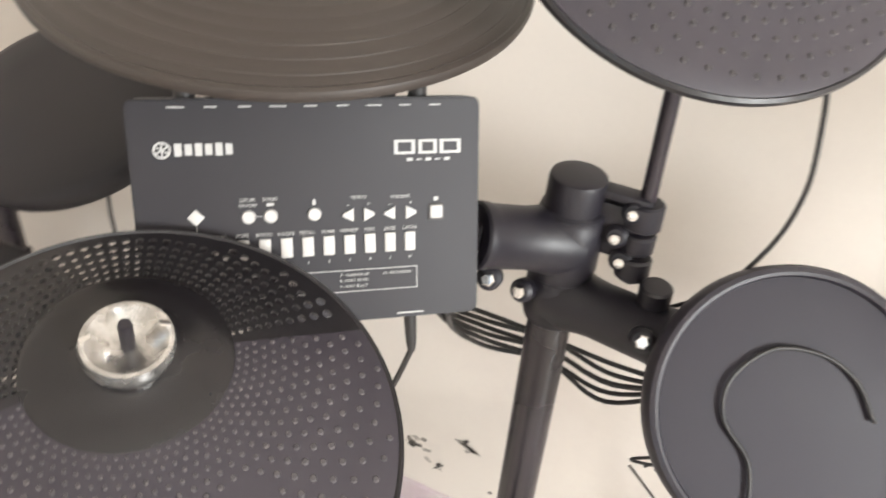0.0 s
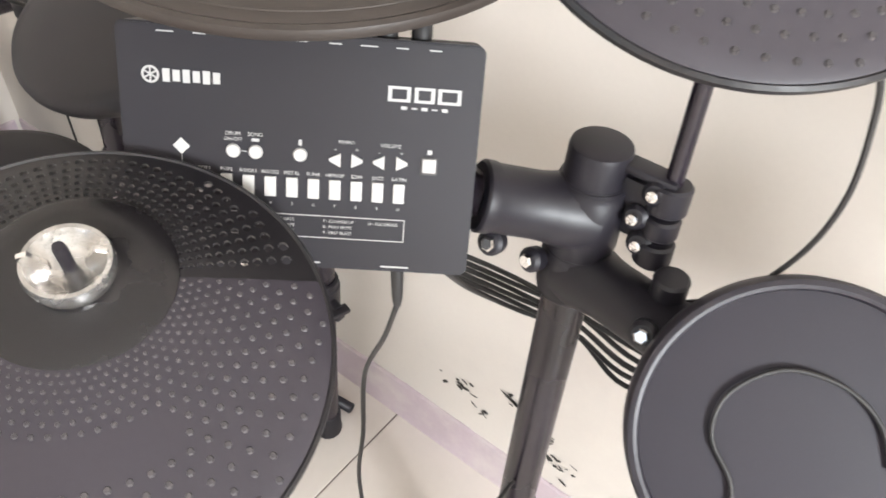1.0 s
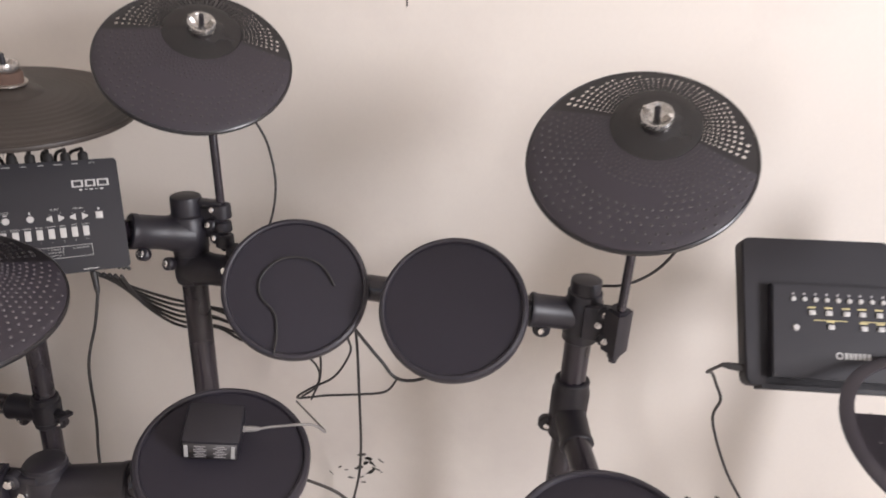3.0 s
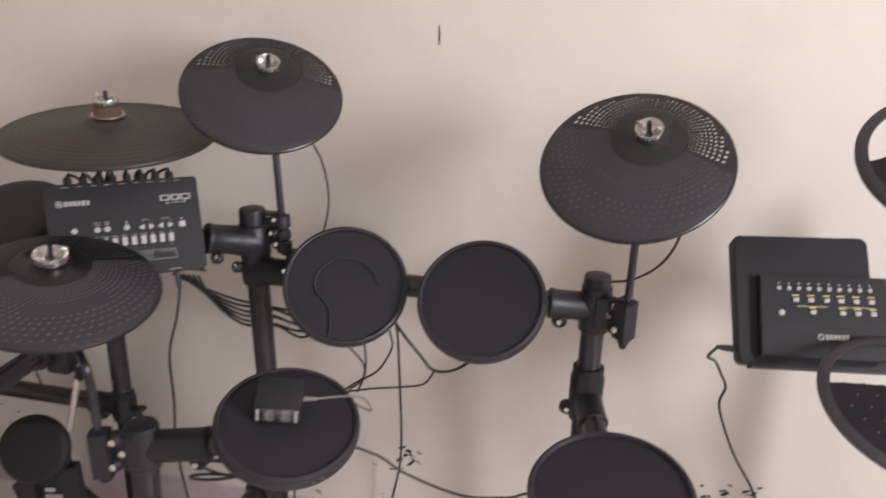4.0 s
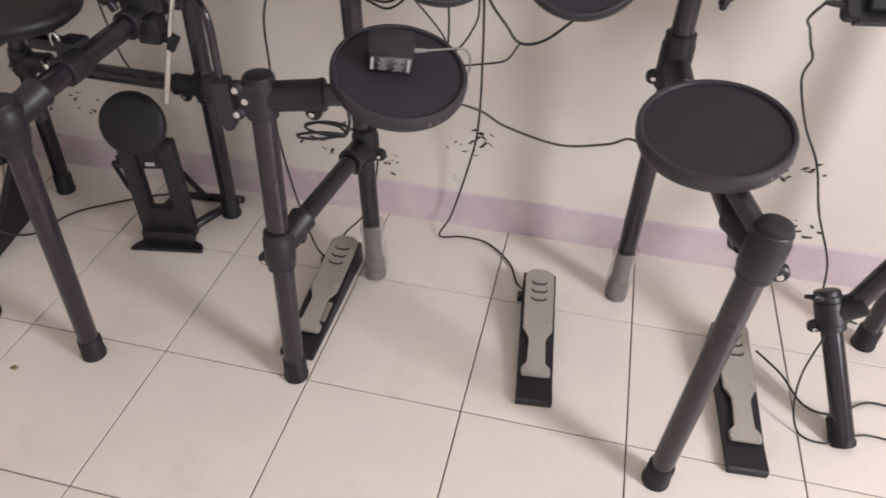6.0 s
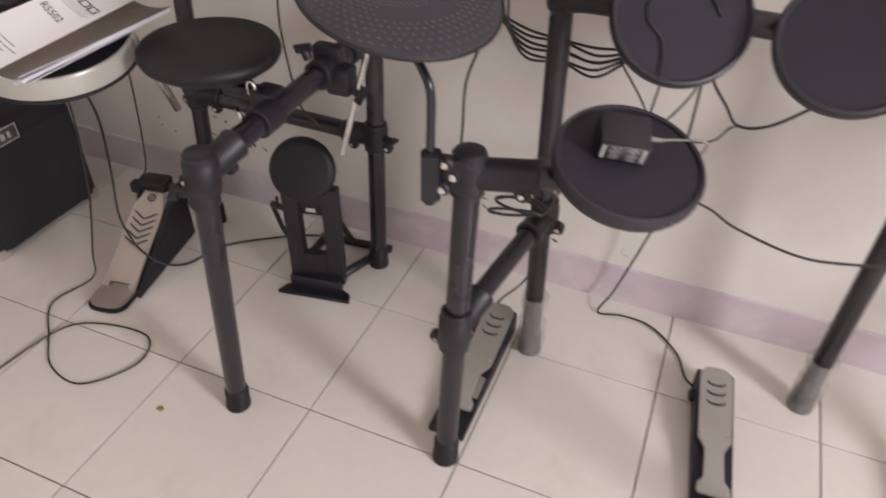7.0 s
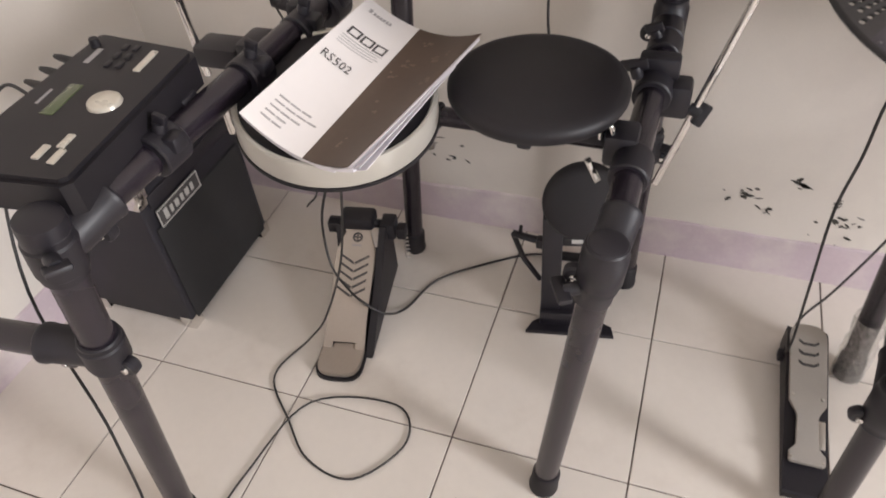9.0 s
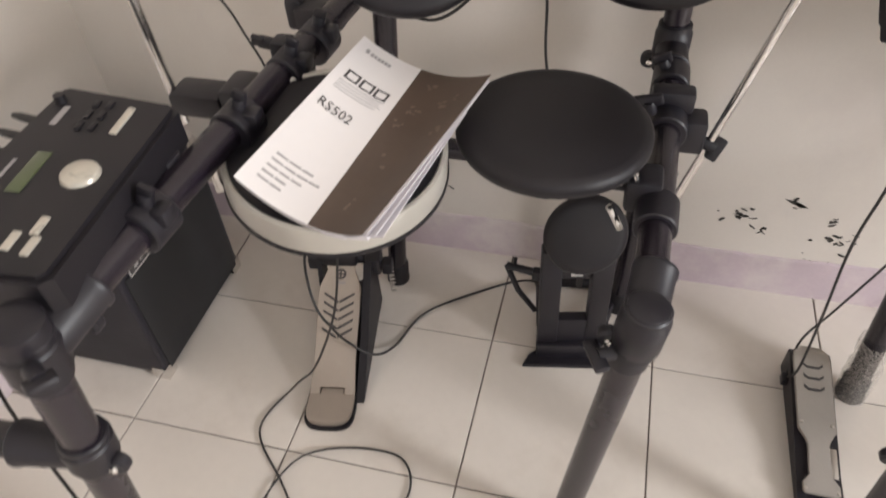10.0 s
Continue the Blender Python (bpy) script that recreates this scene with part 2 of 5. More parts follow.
def wall(name, sx, sy, sz, at, label):
    return tagged(part(name, box(sx, sy, sz, at=at), M_WALL, smooth=False), label, "wall", kind="structure")


back_wall = wall("wall_north", 4.64, 0.15, HIGH, (0.38, WALL_Y + 0.075, HIGH / 2), "cream painted plaster wall with flaked patches")
left_wall = wall("wall_west", 0.15, 4.265, HIGH, (LEFT_X - 0.075, -1.2925, HIGH / 2), "cream painted plaster side wall")


def wall_with_opening(name, length, at, along_y, o0, o1, z0, z1, label):
    """A wall with one window opening, in one mesh of four blocks."""
    h = length / 2
    bits = [((-h + o0) / 2, o0 + h, 0, HIGH), ((h + o1) / 2, h - o1, 0, HIGH), ((o0 + o1) / 2, o1 - o0, 0, z0), ((o0 + o1) / 2, o1 - o0, z1, HIGH)]
    bms = []
    for c, w, a, b in bits:
        bms.append(box(0.15 if along_y else w, w if along_y else 0.15, b - a, at=(0 if along_y else c, c if along_y else 0, (a + b) / 2)))
    return tagged(part(name, moved(joined(*bms), at), M_WALL, smooth=False), label, "wall", kind="structure")


wall_with_opening("wall_east", 4.265, (RIGHT_X + 0.075, -1.2925, 0), True, -0.2225, 0.9275, 0.88, 2.22, "cream painted wall with a window")
# The opening in this unseen wall is added for the fill lamp.
wall_with_opening("wall_south", 4.44, (0.38, FRONT_Y - 0.075, 0), False, -1.60, 0.65, 0.80, 2.30, "cream painted wall with a window")
tagged(part("ceiling", box(4.74, 4.27, 0.12, at=(0.38, -1.2175, HIGH + 0.06)), M_CEIL, smooth=False), "plain white painted ceiling", "ceiling", kind="structure")


def window_unit(name, at, along_y, w, h):
    ob = tagged(thing(name, Matrix.Translation(at) @ (pose(0, 0, 0, 0, 0, 90) if along_y else Matrix()), "white framed window with clear glass", "window"), kind="structure")
    f = 0.05
    bms = [box(w, 0.05, f, 0.004, (0, 0, z)) for z in (-h / 2 + f / 2, h / 2 - f / 2)] + [box(f, 0.05, h - 2 * f, 0.004, (x, 0, 0)) for x in (-w / 2 + f / 2, 0, w / 2 - f / 2)]
    part("window_frame", joined(*bms), M_CEIL, ob)
    for x in (-w / 4 + 0.006, w / 4 - 0.006):
        p = part("pane", box(w / 2 - 0.085, 0.006, h - 2 * f - 0.01, at=(x, 0, 0)), M_GLASS, ob, smooth=False)
        p.visible_shadow = False


window_unit("window_1", (RIGHT_X + 0.08, -0.94, 1.55), True, 1.15, 1.34)
# Added unseen window round the fill lamp behind the camera.
window_unit("window_2", (-0.095, FRONT_Y - 0.08, 1.55), False, 2.25, 1.5)


def skirting(name, length, m):
    rng = random.Random(name)
    bm = bmesh.new()
    n = int(length / 0.02)
    rows = []
    for k in range(n + 1):
        x = -length / 2 + length * k / n
        top = 0.108 + 0.002 * math.sin(k * 0.31) + rng.uniform(-0.0012, 0.0012)
        rows.append([bm.verts.new((x, y, z)) for y, z in ((0, 0), (-0.006, 0), (-0.006, top - 0.003), (-0.003, top), (0, top))])
    for a, b in zip(rows, rows[1:]):
        for k in range(4):
            bm.faces.new((a[k], b[k], b[k + 1], a[k + 1]))
    bmesh.ops.recalc_face_normals(bm, faces=bm.faces)
    tagged(part(name, moved(bm, m), M_SKIRT), "faded mauve painted skirting band along the wall", "baseboard", kind="structure")


skirting("baseboard", 4.42, pose(0.38, WALL_Y, 0))
skirting("baseboard", 3.9, pose(LEFT_X, -1.2, 0, 0, 0, 90))

slab = tagged(part("floor", box(4.6, 4.2, 0.1, at=(0.38, -1.2175, -0.0535)), M_GROUT, smooth=False), "cream ceramic tile floor with thin brown joints", "floor", kind="structure")


# ---- parts of the drum racks ----
R_TUBE = 0.0205


def between(a, b):
    """A pose at a with z towards b, and the distance."""
    a, b = Vector(a), Vector(b)
    d = b - a
    return facing(a, d, (1, 0, 0) if abs(d.normalized().x) < 0.9 else (0, 1, 0)), d.length


def tube(parent, a, b, r=R_TUBE, mat=None, name="tube"):
    m, n = between(a, b)
    bm = lathe([(0, 0), (r - 0.002, 0), (r, 0.002), (r, n - 0.002), (r - 0.002, n), (0, n)], 28)
    return part(name, bm, mat or M_TUBE, parent, m=m)


def sleeve(a, b, r, seg=28):
    m, n = between(a, b)
    return moved(lathe([(0, 0), (r - 0.002, 0), (r, 0.002), (r, n - 0.002), (r - 0.002, n), (0, n)], seg), m)


def screw(parent, at, normal, r=0.0052):
    bm = lathe([(0, 0.004), (r * 0.45, 0.004), (r * 0.5, 0.0055), (r * 0.9, 0.005), (r, 0.003), (r, 0), (0, 0)], 12)
    return part("screw", bm, M_CHROME, parent, "bright steel screw", m=facing(at, normal))


def lug(at, axis, out, size=0.014):
    """A small rounded ear with a screw seat on a clamp."""
    m = facing(at, axis, out)
    return moved(lathe([(0, -0.008), (size - 0.003, -0.008), (size, -0.005), (size, 0.005), (size - 0.003, 0.008), (0, 0.008)], 18), m)


def clamp(parent, at, axis, span, arm=None, r=0.0265, front=(0, -1, 0), screws=1):
    """A moulded plastic clamp on a tube, with a side socket towards arm and ears with screws."""
    at, axis = Vector(at), Vector(axis).normalized()
    m, n = between(at - axis * span / 2, at + axis * span / 2)
    prof = [(0, 0), (r - 0.002, 0), (r, 0.002), (r, n * 0.16), (r + 0.0025, n * 0.2), (r + 0.0025, n * 0.8), (r, n * 0.84), (r, n - 0.002), (r - 0.002, n), (0, n)]
    ob = part("clamp", lathe(prof, 30), M_PLASTIC, parent, m=m)
    back = m.inverted()
    f = Vector(front).normalized()
    ears = []
    if arm is not None:
        d = (Vector(arm) - at).normalized()
        ma, na = between(at, arm)
        part("socket", lathe([(0, 0), (0.0250, 0), (0.0255, na - 0.010), (0.027, na - 0.008), (0.027, na - 0.002), (0.025, na), (0, na)], 30), M_PLASTIC, ob, m=back @ ma)
        if abs(d.z) < 0.5:
            ears.append((Vector(arm) - d * 0.022 - Vector((0, 0, 1)) * 0.030, d))
    side = axis.cross(f).normalized()
    s = 1 if arm is None else math.copysign(1, (Vector(arm) - at).dot(side))
    ears.append((at - axis * span * 0.34 - side * (r + 0.004) * s, side))
    for q, out in ears[:screws + 1]:
        part("ear", lug(q, f, out), M_PLASTIC, ob, m=back)
        bm = lathe([(0, 0.004), (0.0024, 0.004), (0.0026, 0.0055), (0.0047, 0.005), (0.0052, 0.003), (0.0052, 0), (0, 0)], 12)
        part("screw", bm, M_CHROME, ob, "bright steel screw", m=back @ facing(q + f * 0.008, f))
    return ob


def cap(parent, at, axis=(0, 0, 1), r=0.0225, h=0.04):
    bm = lathe([(0, h), (r - 0.004, h), (r - 0.001, h - 0.0015), (r, h - 0.005), (r, 0), (0, 0)], 36)
    return part("cap", bm, M_PLASTIC, parent, "rounded black plastic end cap", m=facing(at, axis))


def foot(parent, at, up, r=0.0245, h=0.055):
    bm = lathe([(0, h + 0.002), (r - 0.003, h + 0.002), (r, h - 0.002), (r, 0.012), (r + 0.002, 0.008), (r + 0.001, 0), (0, 0)], 28)
    return part("rubber_foot", bm, M_RUBBER, parent, "black rubber foot", m=facing(at, up))


def rod_clamp(parent, post, a, b, screws=3):
    """A bracket between a post and a cymbal rod that runs from a to b: a grip round the rod, a web and a column of screws."""
    a, b, post = Vector(a), Vector(b), Vector(post)
    mid = (a + b) / 2
    n = (b - a).length
    m = facing(a, b - a, (post - mid))
    bm = prism([(-0.013, -0.014), (0.012, -0.014), (0.016, -0.008), (0.016, 0.012), (-0.009, 0.013), (-0.014, 0.006)], 0, n, 0.003)
    ob = part("rod_bracket", bm, M_PLASTIC, parent, m=m)
    part("rod_end", lathe([(0, -0.012), (0.008, -0.012), (0.0095, -0.010), (0.0095, 0.002), (0, 0.002)], 18), M_PLASTIC, ob)
    back = m.inverted()
    d = post - mid
    mw = facing(mid + d * 0.5, (0, -1, 0), d)
    part("web", box(d.length, n * 0.72, 0.020, 0.004), M_PLASTIC, ob, m=back @ mw)
    for k in range(screws):
        q = mid + d * (0.42, 0.62, 0.36)[k % 3] + Vector((0, -0.0102, n * (0.27 - 0.27 * k)))
        part("boss", lug(q + Vector((0, 0.006, 0)), (0, -1, 0), (1, 0, 0), 0.0115), M_PLASTIC, ob, m=back)
        bm = lathe([(0, 0.005), (0.0045, 0.005), (0.006, 0.0035), (0.006, 0), (0, 0)], 12)
        part("screw", bm, M_CHROME, ob, "bright steel screw", m=back @ facing(q + Vector((0, -0.002, 0)), (0, -1, 0)))
    return ob


def wing_knob(parent, at, axis, size=0.022):
    m = facing(at, axis)
    bits = [lathe([(0, 0.02), (0.008, 0.02), (0.009, 0.018), (0.009, 0), (0, 0)], 16), box(size * 2, 0.009, 0.018, 0.003, (0, 0, 0.022))]
    return part("wing_knob", joined(*bits), M_PLASTIC, parent, m=m)


def plastic_wrap(at, top, r=0.027):
    """Crumpled clear wrapping left on a leg's lower end."""
    rng = random.Random(5)
    m, n = between(at, top)
    bm = lathe([(r * (1.0 + rng.uniform(-0.08, 0.16)), n * k / 9) for k in range(10)], 26)
    for v in bm.verts:
        q = noise.noise(v.co * 55)
        v.co.x *= 1 + 0.10 * q
        v.co.y *= 1 + 0.10 * q
    ob = part("plastic_wrap", bm, M_WRAP, None, m=m)
    return tagged(ob, "crumpled clear plastic wrapping round a stand leg", "wrapping")


# ---- pads and cymbals ----


def rim_pad(m, label, group="", r=0.1083, depth=0.036):
    ob = thing("drum_pad", m, label, "drum pad", group)
    rp = r - 0.0095
    part("head", lathe([(0, -0.0015), (rp * 0.5, -0.0015), (rp, -0.002), (rp + 0.0015, -0.006), (0, -0.006)], 72), M_PADTOP, ob, "dark grey rubber playing surface")
    prof = [(rp, -0.008), (rp, -0.001), (rp + 0.0015, 0.0022), (rp + 0.004, 0.0032), (r - 0.002, 0.002), (r, -0.002), (r, -0.016), (r - 0.003, -0.024), (r - 0.016, -depth), (r * 0.35, -depth - 0.004), (0, -depth - 0.004)]
    part("shell", lathe(prof, 72), M_RIM, ob, "black rounded rubber rim and shell")
    part("mount_boss", lathe([(0.03, -depth - 0.002), (0.03, -depth - 0.018), (0.022, -depth - 0.026), (0, -depth - 0.026)], 28), M_PLASTIC, ob)
    a = 35
    x, y = (r - 0.004) * math.cos(radians(a - 80)), (r - 0.004) * math.sin(radians(a - 80))
    part("rim_label", moved(box(0.016, 0.0012, 0.006, 0.0004), Matrix.Translation((x * 1.03, y * 1.03, -0.012)) @ pose(0, 0, 0, 0, 0, a + 10)), M_STEEL, ob, "small pale badge on the rim")
    return ob


def flat_pad(m, label, group="", r=0.118):
    ob = thing("drum_pad", m, label, "drum pad", group)
    part("head", lathe([(0, 0.003), (r * 0.6, 0.0026), (r * 0.88, 0.001), (r * 0.96, -0.002), (r, -0.009), (r, -0.016), (r * 0.97, -0.024), (r * 0.9, -0.028), (0, -0.028)], 72), M_RUBBER, ob, "smooth black rubber playing surface with a rounded edge")
    part("base", lathe([(r * 0.88, -0.027), (r * 0.84, -0.036), (r * 0.4, -0.044), (0, -0.044)], 60), M_PLASTIC, ob)
    part("mount_arm", joined(box(0.05, 0.035, 0.03, 0.006, (0, 0, -0.052)), box(0.02, 0.12, 0.018, 0.004, (0, -0.02, -0.055))), M_PLASTIC, ob)
    return ob


def wing_nut(ob, z, felt=False, size=1.0, y=0.0):
    at = Matrix.Translation((0, y, 0))
    if felt:
        part("felt_washer", moved(lathe([(0, z + 0.016), (0.021, z + 0.016), (0.023, z + 0.013), (0.023, z + 0.001), (0.021, z), (0, z)], 28), at), M_FELT, ob, "brown felt washer")
        part("washer", moved(lathe([(0.006, z + 0.001), (0.028, z + 0.001), (0.028, z - 0.001), (0.006, z - 0.001)], 28), at), M_STEEL, ob)
        z += 0.016
    s = size
    dish = [(0.0, z + 0.006 * s), (0.006 * s, z + 0.006 * s), (0.012 * s, z + 0.0085 * s), (0.0165 * s, z + 0.0125 * s), (0.0185 * s, z + 0.0125 * s), (0.0195 * s, z + 0.009 * s), (0.0185 * s, z + 0.003 * s), (0.015 * s, z), (0, z)]
    nut = part("nut", moved(lathe(dish, 30), at), M_CLEAR, ob, "worn bright metal cymbal nut")
    for k in (-1, 1):
        wing = prism([(0.007 * s, 0), (0.017 * s, 0.004 * s), (0.0175 * s, 0.013 * s), (0.013 * s, 0.015 * s), (0.007 * s, 0.006 * s)], -0.0016, 0.0016, 0.0005)
        part("wing", moved(wing, at @ Matrix.Translation((0, 0, z + 0.005 * s)) @ pose(0, 0, 0, 90, 0, 90 + 90 * k)), M_CHROME, nut)
    part("rod_tip", moved(lathe([(0, z + 0.024 * s), (0.0032, z + 0.024 * s), (0.0038, z + 0.022 * s), (0.0038, z), (0, z)], 12), at), M_PLASTIC, ob)


def dome(r, r0):
    """Height of a cymbal's skin at radius r."""
    return 0.013 * (1 - (r / r0) ** 2)


def dotted_cymbal(m, label, group="", r0=0.135, e=0.042, back=(-3, 192), worn=False):
    """A rubber cymbal pad with its bell set back by e: raised dots in front, a perforated sector behind, a nut."""
    ob = thing("cymbal_pad", m, label, "cymbal pad", group)
    lo, hi = radians(back[0]), radians(back[1])

    def reach(a):
        return -e * math.sin(a) + math.sqrt(r0 * r0 - (e * math.cos(a)) ** 2)

    def skin(r, a, dz=0.0):
        f = min(1.0, r / reach(a))
        return (r * math.cos(a), e + r * math.sin(a), 0.015 * (1 - f ** 1.6) + dz)

    # front skin
    bm = bmesh.new()
    steps = 72
    cols = []
    for k in range(steps + 1):
        a = hi + (2 * math.pi - hi + lo) * k / steps
        row = [(0.04, 0), (0.35, 0), (0.5, 0), (0.65, 0), (0.8, 0), (0.9, 0), (0.975, 0), (1.0, -0.002), (0.99, -0.005), (0.8, -0.005), (0.5, -0.005), (0.04, -0.005)]
        cols.append([bm.verts.new(skin(f * reach(a), a, z)) for f, z in row])
    for a, b in zip(cols, cols[1:]):
        for k in range(len(a) - 1):
            bm.faces.new((a[k], a[k + 1], b[k + 1], b[k]))
    bm.faces.new(cols[0][::-1])
    bm.faces.new(cols[-1])
    bmesh.ops.recalc_face_normals(bm, faces=bm.faces)
    part("playing_skin", bm, M_CYM, ob, "dark grey rubber playing surface")
    # raised dots in rings round the bell
    n, rings = 72, 16
    radii = [0.0570 * 1.077 ** k for k in range(rings)]
    verts, faces = [], []
    for i, r in enumerate(radii):
        for k in range(n):
            a = 2 * math.pi * (k + 0.5 * (i % 2)) / n
            if a < hi + 0.03 or a > 2 * math.pi + lo - 0.03 or r > reach(a) - 0.006:
                continue
            if abs(a - 1.5 * math.pi) < 0.55 and 0.094 < r < 0.119:
                continue
            s = min(0.0024, 0.0185 * r + 0.0003)
            c = Vector(skin(r, a))
            base = len(verts)
            for rr, z in ((s, -0.0003), (s * 0.62, 0.0008)):
                for q in range(7):
                    verts.append((c.x + rr * math.cos(q * math.tau / 7), c.y + rr * math.sin(q * math.tau / 7), c.z + z))
            for q in range(7):
                faces.append((base + q, base + (q + 1) % 7, base + 7 + (q + 1) % 7, base + 7 + q))
            faces.append(tuple(base + 7 + q for q in range(7)))
    me = bpy.data.meshes.new("raised_dots")
    me.from_pydata(verts, [], faces)
    # The worn pad's paler dots stand for wear and painted glint together.
    me.materials.append(M_DOT_GLINT if worn else M_DOTD)
    dots = new("raised_dots", me)
    dots.parent = ob
    tagged(dots, "rows of small raised dots", kind="stuff")
    # perforated sector
    verts, faces = [], []
    edges = [0.020] + [0.0540 * 1.084 ** k for k in range(13)]
    cells = int(n * (hi - lo) / (2 * math.pi))
    for k in range(cells):
        a0, a1 = lo + (hi - lo) * k / cells, lo + (hi - lo) * (k + 1) / cells
        end = min(reach(a0), reach(a1))
        here = [r for r in edges if r < end - 0.004]
        spans = list(zip(here, here[1:])) + [(here[-1], None)]
        for i, (ra, rb) in enumerate(spans):
            outer = [(ra, a0), (rb or reach(a0), a0), (rb or reach(a1), a1), (ra, a1)]
            if i == 0 or rb is None or k < 1 or k > cells - 2:
                for dz in (-0.001, -0.0035):
                    b = len(verts)
                    verts += [skin(r, a, dz) for r, a in outer]
                    faces.append((b, b + 1, b + 2, b + 3) if dz > -0.002 else (b + 3, b + 2, b + 1, b))
                continue
            rm, am = (ra + rb) / 2, (a0 + a1) / 2
            hr, ha = (rb - ra) * 0.34, (a1 - a0) * 0.34
            rim = [(ra, a0), (rm, a0), (rb, a0), (rb, am), (rb, a1), (rm, a1), (ra, a1), (ra, am)]
            hole = [(rm + hr * u, am + ha * v) for u, v in ((-0.7, -0.7), (0, -1), (0.7, -0.7), (1, 0), (0.7, 0.7), (0, 1), (-0.7, 0.7), (-1, 0))]
            b = len(verts)
            for dz in (-0.001, -0.0035):
                verts += [skin(r, a, dz) for r, a in rim + hole]
            for q in range(8):
                w = (q + 1) % 8
                faces.append((b + q, b + w, b + 8 + w, b + 8 + q))
                faces.append((b + 16 + w, b + 16 + q, b + 24 + q, b + 24 + w))
                faces.append((b + 8 + q, b + 8 + w, b + 24 + w, b + 24 + q))
    me = bpy.data.meshes.new("perforated_skin")
    me.from_pydata(verts, [], faces)
    me.materials.append(M_CYMHOLE)
    per = new("perforated_skin", me)
    per.parent = ob
    per["label"] = "black plastic sector pierced with many small holes"
    part("edge_ring", lathe([(r0 - 0.003, -0.001), (r0 - 0.001, 0.0006), (r0 + 0.001, -0.0012), (r0 + 0.001, -0.005), (r0 - 0.003, -0.005)], 96), M_CYMHOLE, ob)
    z = 0.002
    bell = lathe([(0, z + 0.017), (0.022, z + 0.0165), (0.026, z + 0.0150), (0.031, z + 0.0135), (0.042, z + 0.0125), (0.0520, z + 0.0115), (0.0548, z + 0.0105), (0.0552, z + 0.0085), (0.0545, z - 0.006), (0, z - 0.008)], 64)
    part("bell", moved(bell, (0, e, 0)), M_BELL, ob, "smooth black bell")
    part("under_cup", moved(lathe([(0.03, z - 0.008), (0.026, z - 0.022), (0.012, z - 0.03), (0, z - 0.03)], 32), (0, e, 0)), M_PLASTIC, ob)
    wing_nut(ob, z + 0.016, size=1.27 if worn else 1.05, y=e)
    return ob


def plain_cymbal(m, label, group="", r0=0.172):
    """A large cymbal pad with fine turned grooves and a felt washer."""
    ob = thing("cymbal_pad", m, label, "cymbal pad", group)
    prof = [(0.028, 0.022)]
    r = 0.045
    while r < r0 - 0.012:
        z = 0.018 * (1 - (r / r0) ** 2)
        deep = 0.0005 if r > r0 - 0.05 else 0.0001
        prof += [(r, z), (r + 0.0085, z - deep * 0.4), (r + 0.009, z - deep * 1.6), (r + 0.0105, z - deep * 1.6)]
        r += 0.0125
    prof += [(r0 - 0.006, 0.0008), (r0 - 0.004, 0.0014), (r0 - 0.001, 0.0), (r0, -0.003), (r0 - 0.001, -0.0065), (r0 - 0.008, -0.008), (0.09, 0.004), (0.028, 0.01)]
    part("playing_skin", lathe(prof, 110), M_BROWN, ob, "brownish black grooved rubber playing surface")
    part("bell", lathe([(0, 0.031), (0.016, 0.0305), (0.03, 0.0255), (0.042, 0.0195), (0.047, 0.0165), (0.047, 0.012), (0, 0.01)], 60), M_BROWN, ob)
    part("under_cup", lathe([(0.028, 0.006), (0.024, -0.014), (0.01, -0.022), (0, -0.022)], 32), M_STEEL, ob)
    wing_nut(ob, 0.031, felt=True, size=1.05)
    return ob


